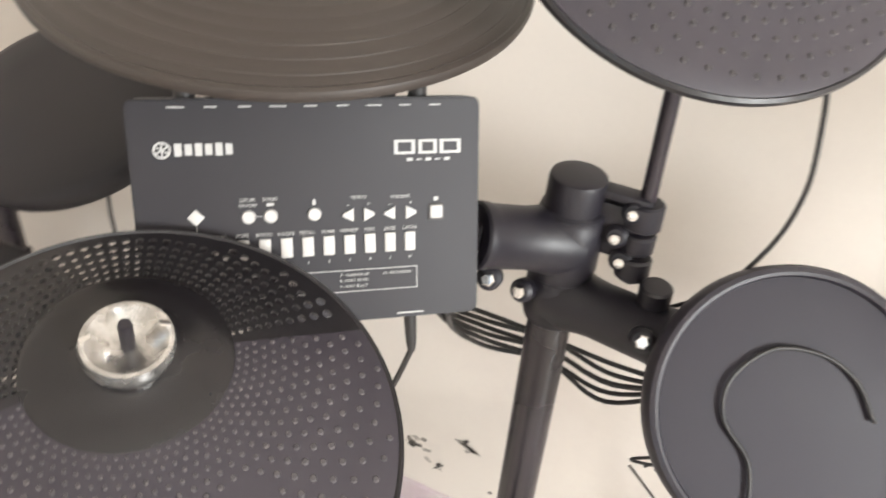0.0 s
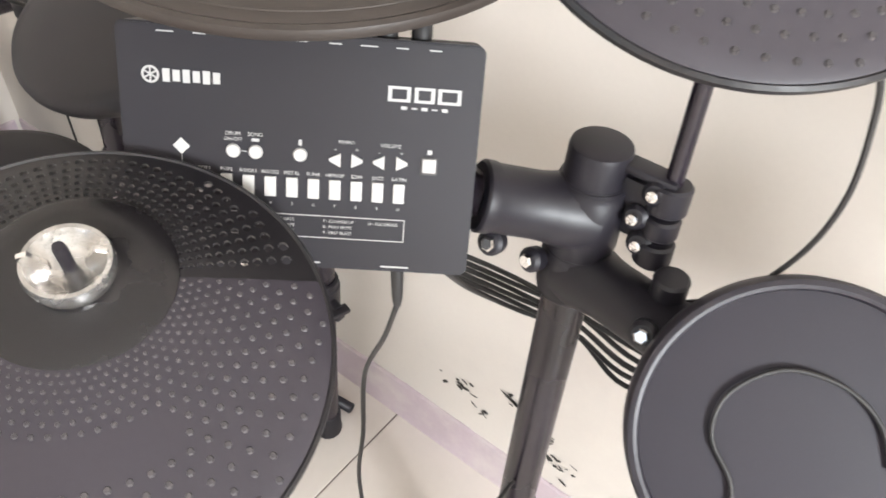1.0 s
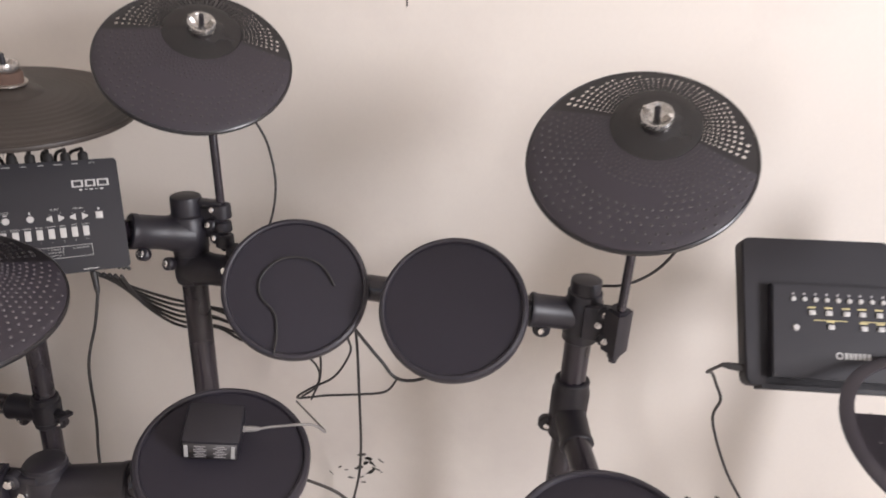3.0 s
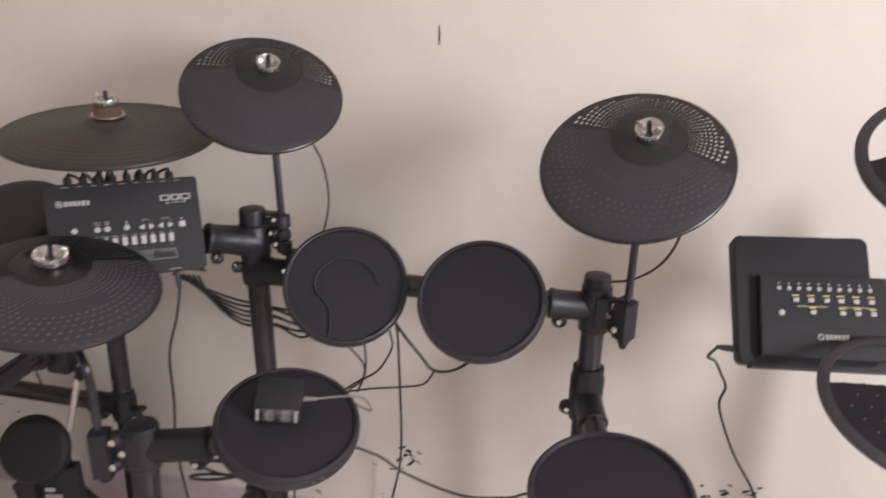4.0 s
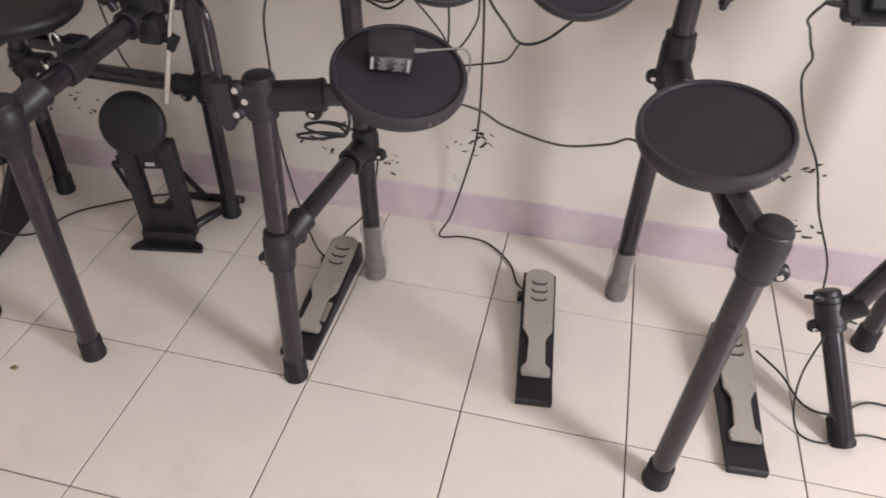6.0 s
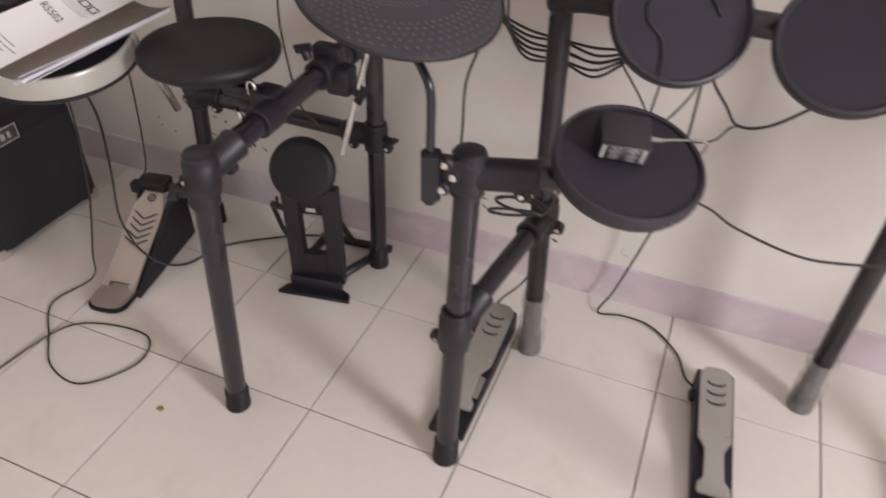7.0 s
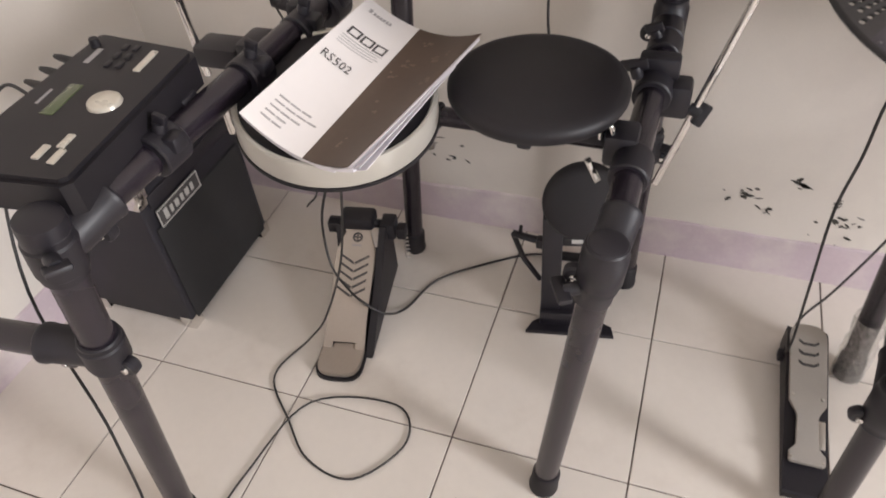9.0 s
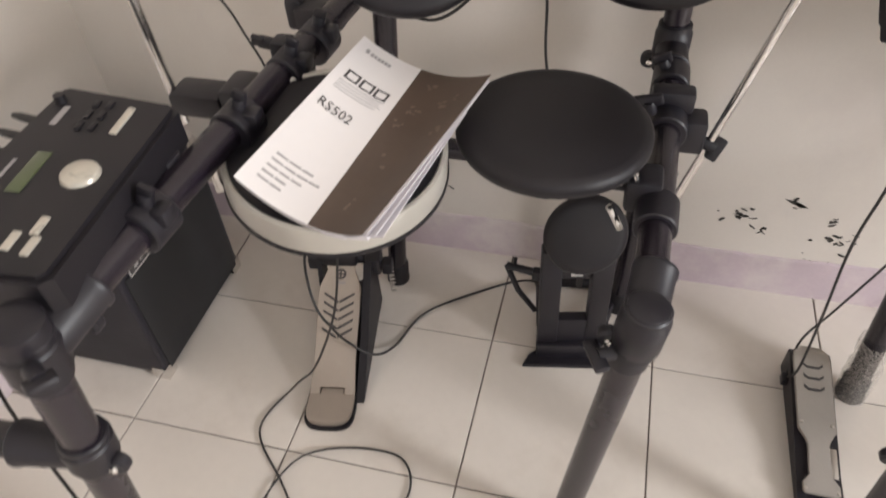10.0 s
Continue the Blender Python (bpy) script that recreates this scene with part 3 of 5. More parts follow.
def slotted_cymbal(m, label, group="", r0=0.132):
    """A cymbal pad with one wide cut-out behind its bell, which leaves a hoop."""
    ob = thing("cymbal_pad", m, label, "cymbal pad", group)
    bm = bmesh.new()
    steps = 96
    y0 = 0.020

    def ring(a, r, z):
        return bm.verts.new((r * math.cos(a), r * math.sin(a), dome(r, r0) + z))

    # hoop all round
    prof = [(r0 - 0.016, 0.0), (r0 - 0.006, 0.0005), (r0, -0.002), (r0 - 0.001, -0.006), (r0 - 0.016, -0.006)]
    loops = [[ring(2 * math.pi * k / steps, r, z) for r, z in prof] for k in range(steps)]
    for k in range(steps):
        a, b = loops[k], loops[(k + 1) % steps]
        for q in range(5):
            bm.faces.new((a[q], a[(q + 1) % 5], b[(q + 1) % 5], b[q]))
    bmesh.ops.recalc_face_normals(bm, faces=bm.faces)
    part("hoop", bm, M_CYM, ob)
    # skin in front of the cut-out
    bm = bmesh.new()
    rows = []
    ys = [-(r0 - 0.012) + (y0 + r0 - 0.012) * k / 22 for k in range(23)]
    for y in ys:
        half = math.sqrt(max(1e-6, (r0 - 0.012) ** 2 - y * y))
        rows.append([bm.verts.new((half * (-1 + 2 * k / 24), y, dome(math.hypot(half * (-1 + 2 * k / 24), y), r0) - 0.0008)) for k in range(25)])
    for a, b in zip(rows, rows[1:]):
        for k in range(24):
            bm.faces.new((a[k], a[k + 1], b[k + 1], b[k]))
    bmesh.ops.solidify(bm, geom=bm.faces[:], thickness=0.004)
    bmesh.ops.recalc_face_normals(bm, faces=bm.faces)
    part("playing_skin", bm, M_CYM, ob, "dark grey rubber playing surface")
    verts, faces = [], []
    for i in range(9):
        for j in range(7):
            x, y = -0.096 + 0.024 * i + (0.012 if j % 2 else 0), -0.10 + 0.02 * j
            if 0.045 < math.hypot(x, y) < 0.112:
                b, z = len(verts), dome(math.hypot(x, y), r0) - 0.0008
                for rr, dz in ((0.0022, 0), (0.0012, 0.001)):
                    verts += [(x + rr * math.cos(q * math.pi / 3), y + rr * math.sin(q * math.pi / 3), z + dz) for q in range(6)]
                faces += [(b + q, b + (q + 1) % 6, b + 6 + (q + 1) % 6, b + 6 + q) for q in range(6)] + [tuple(b + 6 + q for q in range(6))]
    me = bpy.data.meshes.new("raised_dots")
    me.from_pydata(verts, [], faces)
    # Dot colour includes the painted glint of their tops.
    me.materials.append(M_DOT_GLINT)
    dots = new("raised_dots", me)
    dots.parent = ob
    tagged(dots, "sparse small raised dots", kind="stuff")
    part("bell", lathe([(0, 0.026), (0.014, 0.0255), (0.03, 0.021), (0.042, 0.014), (0.044, 0.008), (0, 0.006)], 48), M_CYMHOLE, ob)
    wing_nut(ob, 0.026)
    return ob


# ---- the first drum kit: rack ----
rack = thing("drum_rack", (-0.15, 0.52, 0), "black tubular drum rack standing on the tiles near the wall", "drum rack")


def in_rack(ob):
    """Moves what was built in the room's measures under a thing whose base stands elsewhere."""
    for c in ob.children:
        c.matrix_basis = Matrix.Translation(-ob.matrix_basis.translation) @ c.matrix_basis
    return ob


A0, A1 = Vector((-0.150, 0.512, 0)), Vector((-0.185, 0.548, 0.90))
tube(rack, A0 + Vector((0, 0, 0.01)), A1, name="post")
foot(rack, A0, A1 - A0)
def tee(at, axis, span, arm, r=0.0275, ra=0.0265, ears=()):
    """A moulded tee round a post, its side socket swelling into the body, with screwed ears."""
    at, axis, arm = Vector(at), Vector(axis).normalized(), Vector(arm)
    m, n = between(at - axis * span / 2, at + axis * span / 2)
    ob = part("clamp", lathe([(0, 0), (r - 0.002, 0), (r, 0.002), (r, n * 0.12), (r + 0.0015, n * 0.16), (r + 0.0015, n * 0.84), (r, n * 0.88), (r, n - 0.002), (r - 0.002, n), (0, n)], 32), M_PLASTIC, rack, m=m)
    back = m.inverted()
    ma, na = between(at, arm)
    part("socket", lathe([(0, 0), (ra + 0.004, 0), (ra + 0.004, r * 0.7), (ra + 0.001, r * 1.25), (ra, r * 1.6), (ra, na - 0.012), (ra + 0.0012, na - 0.010), (ra + 0.0012, na - 0.002), (ra - 0.001, na), (0, na)], 32), M_PLASTIC, ob, m=back @ ma)
    for q, face in ears:
        q, face = Vector(q), Vector(face).normalized()
        part("ear", lug(q, face, (at - q), 0.0105), M_PLASTIC, ob, m=back)
        part("screw", lathe([(0, 0.005), (0.0045, 0.005), (0.006, 0.0035), (0.006, 0), (0, 0)], 6), M_CHROME, ob, "bright steel screw", m=back @ facing(q + face * 0.008, face))
    return ob


tee((-0.1815, 0.543, 0.868), A1 - A0, 0.066, (-0.244, 0.480, 0.889), ears=[((-0.226, 0.482, 0.852), (0.1, -1, 0.5))])
tee((-0.180, 0.541, 0.812), A1 - A0, 0.050, (-0.075, 0.516, 0.822), r=0.0265, ra=0.0255, ears=[((-0.203, 0.512, 0.826), (-0.2, -1, 0.4)), ((-0.098, 0.492, 0.834), (0.1, -1, 0.6))])
cap(rack, (-0.1835, 0.545, 0.896), r=0.0240, h=0.036)
part("cap_ridge", sleeve((-0.1833, 0.5448, 0.896), (-0.1833, 0.5448, 0.903), 0.0262), M_PLASTIC, rack)
tube(rack, (-0.236, 0.488, 0.886), (-0.300, 0.476, 0.884), 0.019, name="module_arm")
RA0, RA1 = Vector((-0.1225, 0.545, 0.845)), Vector((-0.142, 0.561, 1.160))
holder = part("rod_bracket", joined(sleeve(RA0 + (RA1 - RA0) * 0.02, RA0 + (RA1 - RA0) * 0.085, 0.0145), sleeve(RA0 + (RA1 - RA0) * 0.10, RA0 + (RA1 - RA0) * 0.155, 0.0135), sleeve(RA0 + (RA1 - RA0) * 0.17, RA0 + (RA1 - RA0) * 0.245, 0.0150),
    box(0.048, 0.018, 0.008, 0.003, (-0.146, 0.548, 0.923)), box(0.040, 0.014, 0.050, 0.004, (-0.147, 0.549, 0.890))), M_PLASTIC, rack)
for x, y, z in ((-0.134, 0.534, 0.914), (-0.1425, 0.534, 0.888), (-0.134, 0.534, 0.867)):
    part("boss", lug((x, y + 0.008, z), (0, -1, 0.3), (1, 0, 0), 0.0098), M_PLASTIC, holder)
    screw(holder, (x, y, z + 0.002), (0, -1, 0.3), 0.0046)
part("tube_end", sleeve((-0.098, 0.530, 0.826), (-0.100, 0.528, 0.862), 0.0135), M_PLASTIC, rack)
M0, M1 = Vector((-0.218, 0.160, 0)), Vector((-0.212, 0.200, 0.668))
tube(rack, M0 + Vector((0, 0, 0.01)), M1, name="post")
foot(rack, M0, M1 - M0)
clamp(rack, (-0.2125, 0.198, 0.650), M1 - M0, 0.07, arm=(-0.110, 0.221, 0.656), screws=2)
cap(rack, (-0.212, 0.200, 0.667), r=0.0245, h=0.022)
tube(rack, (-0.14, 0.213, 0.655), (-0.065, 0.235, 0.655), 0.018, name="pad_arm")
rod_clamp(rack, (-0.205, 0.192, 0.655), (-0.262, 0.170, 0.612), (-0.262, 0.170, 0.690))
clamp(rack, (-0.2155, 0.178, 0.345), M1 - M0, 0.085, arm=(-0.200, 0.262, 0.36), screws=2)
tube(rack, (-0.215, 0.185, 0.350), (-0.160, 0.525, 0.375), 0.019)
clamp(rack, (-0.1595, 0.526, 0.375), A1 - A0, 0.075, arm=(-0.172, 0.452, 0.370), screws=1)
B0, B1 = Vector((0.440, 0.585, 0)), Vector((0.446, 0.560, 0.827))
tube(rack, B0 + Vector((0, 0, 0.01)), B1, name="post")
foot(rack, B0, B1 - B0)
clamp(rack, (0.446, 0.561, 0.797), B1 - B0, 0.085, arm=(0.365, 0.548, 0.803), screws=2)
cap(rack, (0.446, 0.560, 0.827), r=0.0235, h=0.032)
rod_clamp(rack, (0.452, 0.555, 0.80), (0.4965, 0.525, 0.762), (0.495, 0.512, 0.838))
tube(rack, (-0.09, 0.522, 0.823), (0.38, 0.550, 0.803))
clamp(rack, (0.4445, 0.567, 0.625), B1 - B0, 0.11, arm=(0.461, 0.498, 0.60), r=0.028, screws=2)
tube(rack, (0.452, 0.53, 0.608), (0.553, 0.115, 0.565))
F0, F1 = Vector((0.540, 0.088, 0)), Vector((0.568, 0.083, 0.612))
tube(rack, F0 + Vector((0, 0, 0.01)), F1, name="post")
foot(rack, F0, F1 - F0)
clamp(rack, (0.5668, 0.0832, 0.582), F1 - F0, 0.085, arm=(0.538, 0.165, 0.577), r=0.0265, screws=2)
cap(rack, (0.568, 0.083, 0.612), F1 - F0, r=0.0235, h=0.022)
tube(rack, (0.560, 0.098, 0.60), (0.500, 0.165, 0.655), 0.015, name="pad_arm")
for a, b in ((RA0, RA1), ((0.497, 0.527, 0.742), (0.4945, 0.464, 1.098))):
    tube(rack, a, b, 0.0065, name="cymbal_rod")
part("cymbal_rod", pipe(glide([(-0.262, 0.170, 0.600), (-0.262, 0.170, 0.70), (-0.262, 0.170, 0.775), (-0.275, 0.176, 0.805), (-0.315, 0.200, 0.84), (-0.337, 0.216, 0.895)]), 0.0065), M_TUBE, rack)
for p in ((0.02, 0.49, 0.80), (0.258, 0.497, 0.79)):
    part("pad_holder", joined(box(0.05, 0.06, 0.06, 0.008, (p[0], 0.535, p[2])), box(0.034, 0.05, 0.034, 0.006, (p[0], 0.508, p[2]))), M_PLASTIC, rack)
in_rack(rack)
plastic_wrap((-0.150, 0.512, 0.003), (-0.154, 0.517, 0.165))
plastic_wrap((0.440, 0.585, 0.003), (0.441, 0.581, 0.155))

# ---- the first drum kit: pads ----
PADS = "pads of the first kit"
rim_pad(facing((0.0195, 0.477, 0.8295), (0.414, -1.146, 1.0)), "round black rubber tom pad with a cord lying over it", PADS)
rim_pad(facing((0.258, 0.471, 0.8315), (0.010, -1.027, 1.0)), "round black rubber tom pad tilted forward", PADS)
rim_pad(facing((0.0074, 0.2437, 0.7012), (0.202, -0.257, 1.0)), "round black rubber snare pad carrying a power adapter", PADS)
rim_pad(facing((0.4795, 0.192, 0.702), (-0.060, -0.186, 1.0)), "round black rubber floor tom pad on its own leg", PADS)
CYMS = "cymbals of the first kit"
dotted_cymbal(facing((-0.325, 0.2115, 0.8955), (0.254, -0.152, 1.0), (0.656, 0.755, 0)), "dark grey dotted hi-hat cymbal pad with a worn bright nut", CYMS, r0=0.1405, e=0.040, worn=True)
dotted_cymbal(facing((-0.140, 0.532, 1.145), (0.399, -0.661, 1.0), (0.99, 0.14, 0)), "dark grey dotted crash cymbal pad on a thin rod", CYMS, r0=0.1348)
dotted_cymbal(facing((0.4785, 0.4345, 1.084), (-0.152, -0.796, 1.0), (0.84, -0.545, 0)), "dark grey dotted ride cymbal pad on a thin rod", CYMS, r0=0.1363)

# power adapter on the snare pad
adapter = thing("power_adapter", facing((-0.013, 0.260, 0.7088), (0.202, -0.257, 1.0), (0.965, 0.262, 0)), "black block power adapter lying on the snare pad", "adapter")
part("block", box(0.070, 0.060, 0.038, 0.004, (0, 0, 0.019)), M_PLASTIC, adapter)
part("label_plate", box(0.064, 0.0006, 0.030, at=(0, -0.0303, 0.019)), M_INK, adapter)
for x in (-0.0285, 0.0275):
    part("label_bar", box(0.0045, 0.0006, 0.024, at=(x, -0.0308, 0.019)), M_WHITE, adapter, smooth=False)
for k in range(7):
    for x, w in ((-0.012, (0.016, 0.02, 0.012, 0.018, 0.02, 0.010, 0.017)[k]), (0.012, (0.018, 0.010, 0.02, 0.014, 0.008, 0.02, 0.012)[k])):
        part("label_bar", box(w * 0.8, 0.0006, 0.0010, at=(x, -0.0308, 0.0085 + k * 0.0035)), M_INKG, adapter, smooth=False)
part("cord_stub", moved(lathe([(0, 0), (0.0045, 0), (0.003, 0.02), (0, 0.02)], 12), facing((0.035, 0.005, 0.02), (1, 0, 0.1))), M_CORDG, adapter)

# ---- the first drum kit: sound module ----
MR, MD = Vector((0.7905, 0.6122, -0.0178)), Vector((0.2294, -0.3229, -0.9182))
mod = thing("drum_module", facing((-0.2565, 0.4900, 0.9996), MR.cross(-MD), MR), "dark grey drum sound module with white buttons, fixed to the rack", "drum module")


def outline(x0, y0, x1, y1, r, n=4):
    out = []
    for cx, cy, a in ((x1 - r, y1 - r, 0), (x0 + r, y1 - r, 90), (x0 + r, y0 + r, 180), (x1 - r, y0 + r, 270)):
        out += [(cx + r * math.cos(radians(a + 90 * k / n)), cy + r * math.sin(radians(a + 90 * k / n))) for k in range(n + 1)]
    return out


part("case", prism(outline(-0.2365, -0.1605, 0, 0.0005, 0.006), -0.030, 0, 0.0012), M_MODULE, mod)
part("back_shell", prism(outline(-0.22, -0.148, -0.016, -0.012, 0.006), -0.046, -0.0302), M_PLASTIC, mod)
part("rack_mount", box(0.10, 0.05, 0.035, 0.004, (-0.06, -0.105, -0.060)), M_PLASTIC, mod)
for k in range(10):
    x = -0.1834 + 0.0146 * k
    part("song_button", box(0.0078, 0.0140, 0.0022, 0.0006, (x, -0.1018, 0.0006)), M_BUTTON, mod, "white rectangular button")
    lettering(("POP1", "POP2", "ROCK1", "ROCK2", "METAL", "FUNK", "HIPHOP", "EDM", "JAZZ", "LATIN")[k], 0.0036, M_WHITE, mod, pose(x, -0.0919, 0.0004))
    lettering(str(k + 1), 0.0030, M_WHITE, mod, pose(x, -0.1136, 0.0004))
for x in (-0.1640, -0.1492, -0.1196):
    part("round_button", moved(lathe([(0, 0.002), (0.0040, 0.002), (0.0048, 0.001), (0.0048, -0.001), (0, -0.001)], 24), (x, -0.0788, 0)), M_BUTTON, mod, "white round button")
for x, s in ((-0.0960, -1), (-0.0815, 1), (-0.0664, -1), (-0.0512, 1)):
    part("arrow_button", prism([(x - 0.0036 * s, -0.0806 - 0.0048), (x + 0.0040 * s, -0.0806 - 0.001), (x + 0.0040 * s, -0.0806 + 0.001), (x - 0.0036 * s, -0.0806 + 0.0048)][::s], -0.001, 0.0018, 0.0004), M_BUTTON, mod, "white arrow button")
part("power_surround", box(0.0115, 0.0125, 0.0012, 0.0004, (-0.0324, -0.0811, 0.0004)), M_INK, mod)
part("power_button", box(0.0092, 0.0096, 0.0028, 0.0008, (-0.0324, -0.0808, 0.0010)), M_BUTTON, mod, "white square power button")
part("lamp_diamond", moved(box(0.0080, 0.0080, 0.0012, 0.0002), Matrix.Translation((-0.198, -0.0777, 0.0003)) @ pose(0, 0, 0, 0, 0, 45)), M_BUTTON, mod, "white diamond lamp")
part("lamp_line", box(0.0005, 0.010, 0.0002, at=(-0.198, -0.089, 0.0002)), M_WHITE, mod, smooth=False)
for text, x, y, s in (("DRUM", -0.164, -0.0672, 0.0036), ("ON/OFF", -0.164, -0.0710, 0.0034), ("SONG", -0.1492, -0.0672, 0.0036), ("TEMPO", -0.0888, -0.0685, 0.0036), ("VOLUME", -0.0588, -0.0690, 0.0036), ("-", -0.096, -0.0733, 0.005), ("+", -0.0815, -0.0733, 0.004), ("-", -0.0664, -0.0738, 0.005), ("+", -0.0512, -0.0738, 0.004)):
    lettering(text, s, M_WHITE, mod, pose(x, y, 0.0004))
for x, y, w, h in ((-0.1492, -0.0708, 0.005, 0.002), (-0.1196, -0.0705, 0.0022, 0.004), (-0.0324, -0.0716, 0.003, 0.003), (-0.1566, -0.0788, 0.004, 0.0005)):
    part("print_mark", box(w, h, 0.0002, at=(x, y, 0.0003)), M_WHITE, mod, smooth=False)
# framed list of functions
for x, y, w, h in ((-0.125, -0.1212, 0.156, 0.0006), (-0.125, -0.1372, 0.156, 0.0006), (-0.203, -0.1292, 0.0006, 0.0166), (-0.047, -0.1292, 0.0006, 0.0166)):
    part("list_border", box(w, h, 0.0002, at=(x, y, 0.0003)), M_WHITE, mod, smooth=False)
for text, x, y in (("7 : CHANGE UP", -0.1035, -0.1248), ("8 : PART MUTE", -0.1035, -0.1290), ("9 : FAST BLAST", -0.1035, -0.1332), ("10 : RECORDER", -0.0725, -0.1250), ("SONG PART GATE", -0.1360, -0.1248), ("SONG SCORE GATE", -0.1370, -0.1290), ("SONG BREAK", -0.1330, -0.1332)):
    lettering(text, 0.0031, M_WHITE, mod, pose(x, y, 0.0004), align="LEFT" if x > -0.11 else "CENTER")
for k in range(9):
    x = -0.205 + 0.0215 * k
    part("jack_print", box(0.008 if k % 3 else 0.011, 0.0009, 0.0002, at=(x, -0.0048, 0.0003)), M_WHITE, mod, smooth=False)
part("jack_print", box(0.020, 0.0012, 0.0002, at=(-0.052, -0.1566, 0.0003)), M_WHITE, mod, smooth=False)
part("jack_print", box(0.014, 0.0012, 0.0002, at=(-0.112, -0.1560, 0.0003)), M_WHITE, mod, smooth=False)
# maker's mark and model mark as plain shapes
mark = joined(lathe([(0.0042, 0), (0.0042, 0.0003), (0.0056, 0.0003), (0.0056, 0)], 28), *[moved(box(0.0010, 0.0088, 0.0003, at=(0, 0, 0.00015)), pose(0, 0, 0, 0, 0, 60 * k)) for k in range(3)])
part("maker_mark", moved(mark, (-0.2155, -0.0322, 0.0001)), M_WHITE, mod, "white round maker's mark")
for k in range(6):
    part("maker_bar", box(0.0045, 0.0084 - 0.0012 * (k % 2), 0.0003, at=(-0.2055 + 0.0064 * k, -0.0322, 0.0003)), M_WHITE, mod, smooth=False)
for x, w in ((-0.0550, 0.0150), (-0.0383, 0.0135), (-0.0218, 0.0155)):
    bars = [(x, -0.0297, w, 0.0018), (x, -0.0380, w, 0.0018), (x - w / 2 + 0.0013, -0.0338, 0.0026, 0.0066), (x + w / 2 - 0.0013, -0.0338, 0.0026, 0.0066)]
    part("model_bar", joined(*[box(c, d, 0.0003, at=(p, q, 0.0003)) for p, q, c, d in bars]), M_WHITE, mod, smooth=False)
for k in range(5):
    part("model_bar", box(0.0040, 0.0009 if k % 2 else 0.0022, 0.0003, at=(-0.0515 + 0.0068 * k, -0.0428, 0.0003)), M_WHITE, mod, smooth=False)
for k in range(8):
    x = -0.200 + 0.0225 * k
    bm = lathe([(0, 0.013), (0.0055, 0.013), (0.0068, 0.010), (0.0070, 0.0), (0, 0)], 14)
    part("plug", moved(bm, facing((x, 0.0005, -0.014), (0, 1, 0))), M_CORD, mod, "black cord plug in a socket")
part("plug", moved(lathe([(0, 0.034), (0.0028, 0.034), (0.0042, 0.026), (0.005, 0.002), (0, 0)], 14), facing((-0.050, -0.160, -0.012), (0.05, -1, -0.1))), M_CORD, mod, "black power plug")

# ---- the second drum kit ----
rack2 = thing("drum_rack", (-1.10, 0.60, 0), "black tubular drum rack standing in the corner of the room", "drum rack")
L0, L1 = Vector((-0.674, 0.108, 0)), Vector((-0.614, 0.090, 0.63))
tube(rack2, L0 + Vector((0, 0, 0.01)), L1, name="post")
foot(rack2, L0, L1 - L0)
clamp(rack2, (-0.616, 0.091, 0.605), L1 - L0, 0.075, arm=(-0.606, 0.170, 0.622), screws=1)
cap(rack2, (-0.614, 0.090, 0.63), L1 - L0, r=0.0245, h=0.016)
wing_knob(rack2, (-0.640, 0.078, 0.572), (-1, -0.5, 0))
part("collar", sleeve((-0.6245, 0.0925, 0.545), (-0.6195, 0.091, 0.59), 0.0255), M_PLASTIC, rack2)
tube(rack2, (-0.612, 0.12, 0.616), (-0.598, 0.655, 0.640))
R0, R1 = Vector((-0.610, 0.650, 0)), Vector((-0.600, 0.660, 0.86))
tube(rack2, R0 + Vector((0, 0, 0.01)), R1, name="post")
foot(rack2, R0, R1 - R0)
clamp(rack2, (-0.603, 0.657, 0.640), R1 - R0, 0.08, arm=(-0.600, 0.585, 0.637), screws=1)
clamp(rack2, (-0.606, 0.654, 0.385), R1 - R0, 0.07, arm=(-0.685, 0.650, 0.385), screws=1)
wing_knob(rack2, (-0.580, 0.650, 0.385), (1, -0.3, 0), 0.016)
K0, K1 = Vector((-1.118, 0.635, 0)), Vector((-1.072, 0.640, 0.80))
tube(rack2, K0 + Vector((0, 0, 0.01)), K1, name="post")
foot(rack2, K0, K1 - K0)
tube(rack2, (-0.61, 0.652, 0.385), (-1.096, 0.637, 0.40))
clamp(rack2, (-1.095, 0.637, 0.40), K1 - K0, 0.07, arm=(-1.02, 0.640, 0.40), screws=1)
E0, E1 = Vector((-1.277, -0.137, 0)), Vector((-1.160, -0.152, 0.745))
tube(rack2, E0 + Vector((0, 0, 0.01)), E1, name="post", r=0.0215)
foot(rack2, E0, E1 - E0)
clamp(rack2, (-1.1635, -0.151, 0.722), E1 - E0, 0.07, arm=(-1.150, -0.070, 0.735), screws=1)
cap(rack2, (-1.160, -0.152, 0.745), E1 - E0, r=0.026, h=0.03)
wing_knob(rack2, (-1.138, -0.175, 0.74), (1, -0.6, 0.1), 0.014)
clamp(rack2, (-1.192, -0.147, 0.540), E1 - E0, 0.06, arm=(-1.275, -0.160, 0.540), screws=1)
tube(rack2, (-1.25, -0.156, 0.540), (-1.70, -0.20, 0.545))
tube(rack2, (-1.155, -0.10, 0.735), (-1.100, 0.45, 0.745))
tube(rack2, (-1.100, 0.45, 0.745), (-1.075, 0.638, 0.752))
clamp(rack2, (-1.0745, 0.639, 0.755), K1 - K0, 0.08, arm=(-1.083, 0.565, 0.750), screws=1)
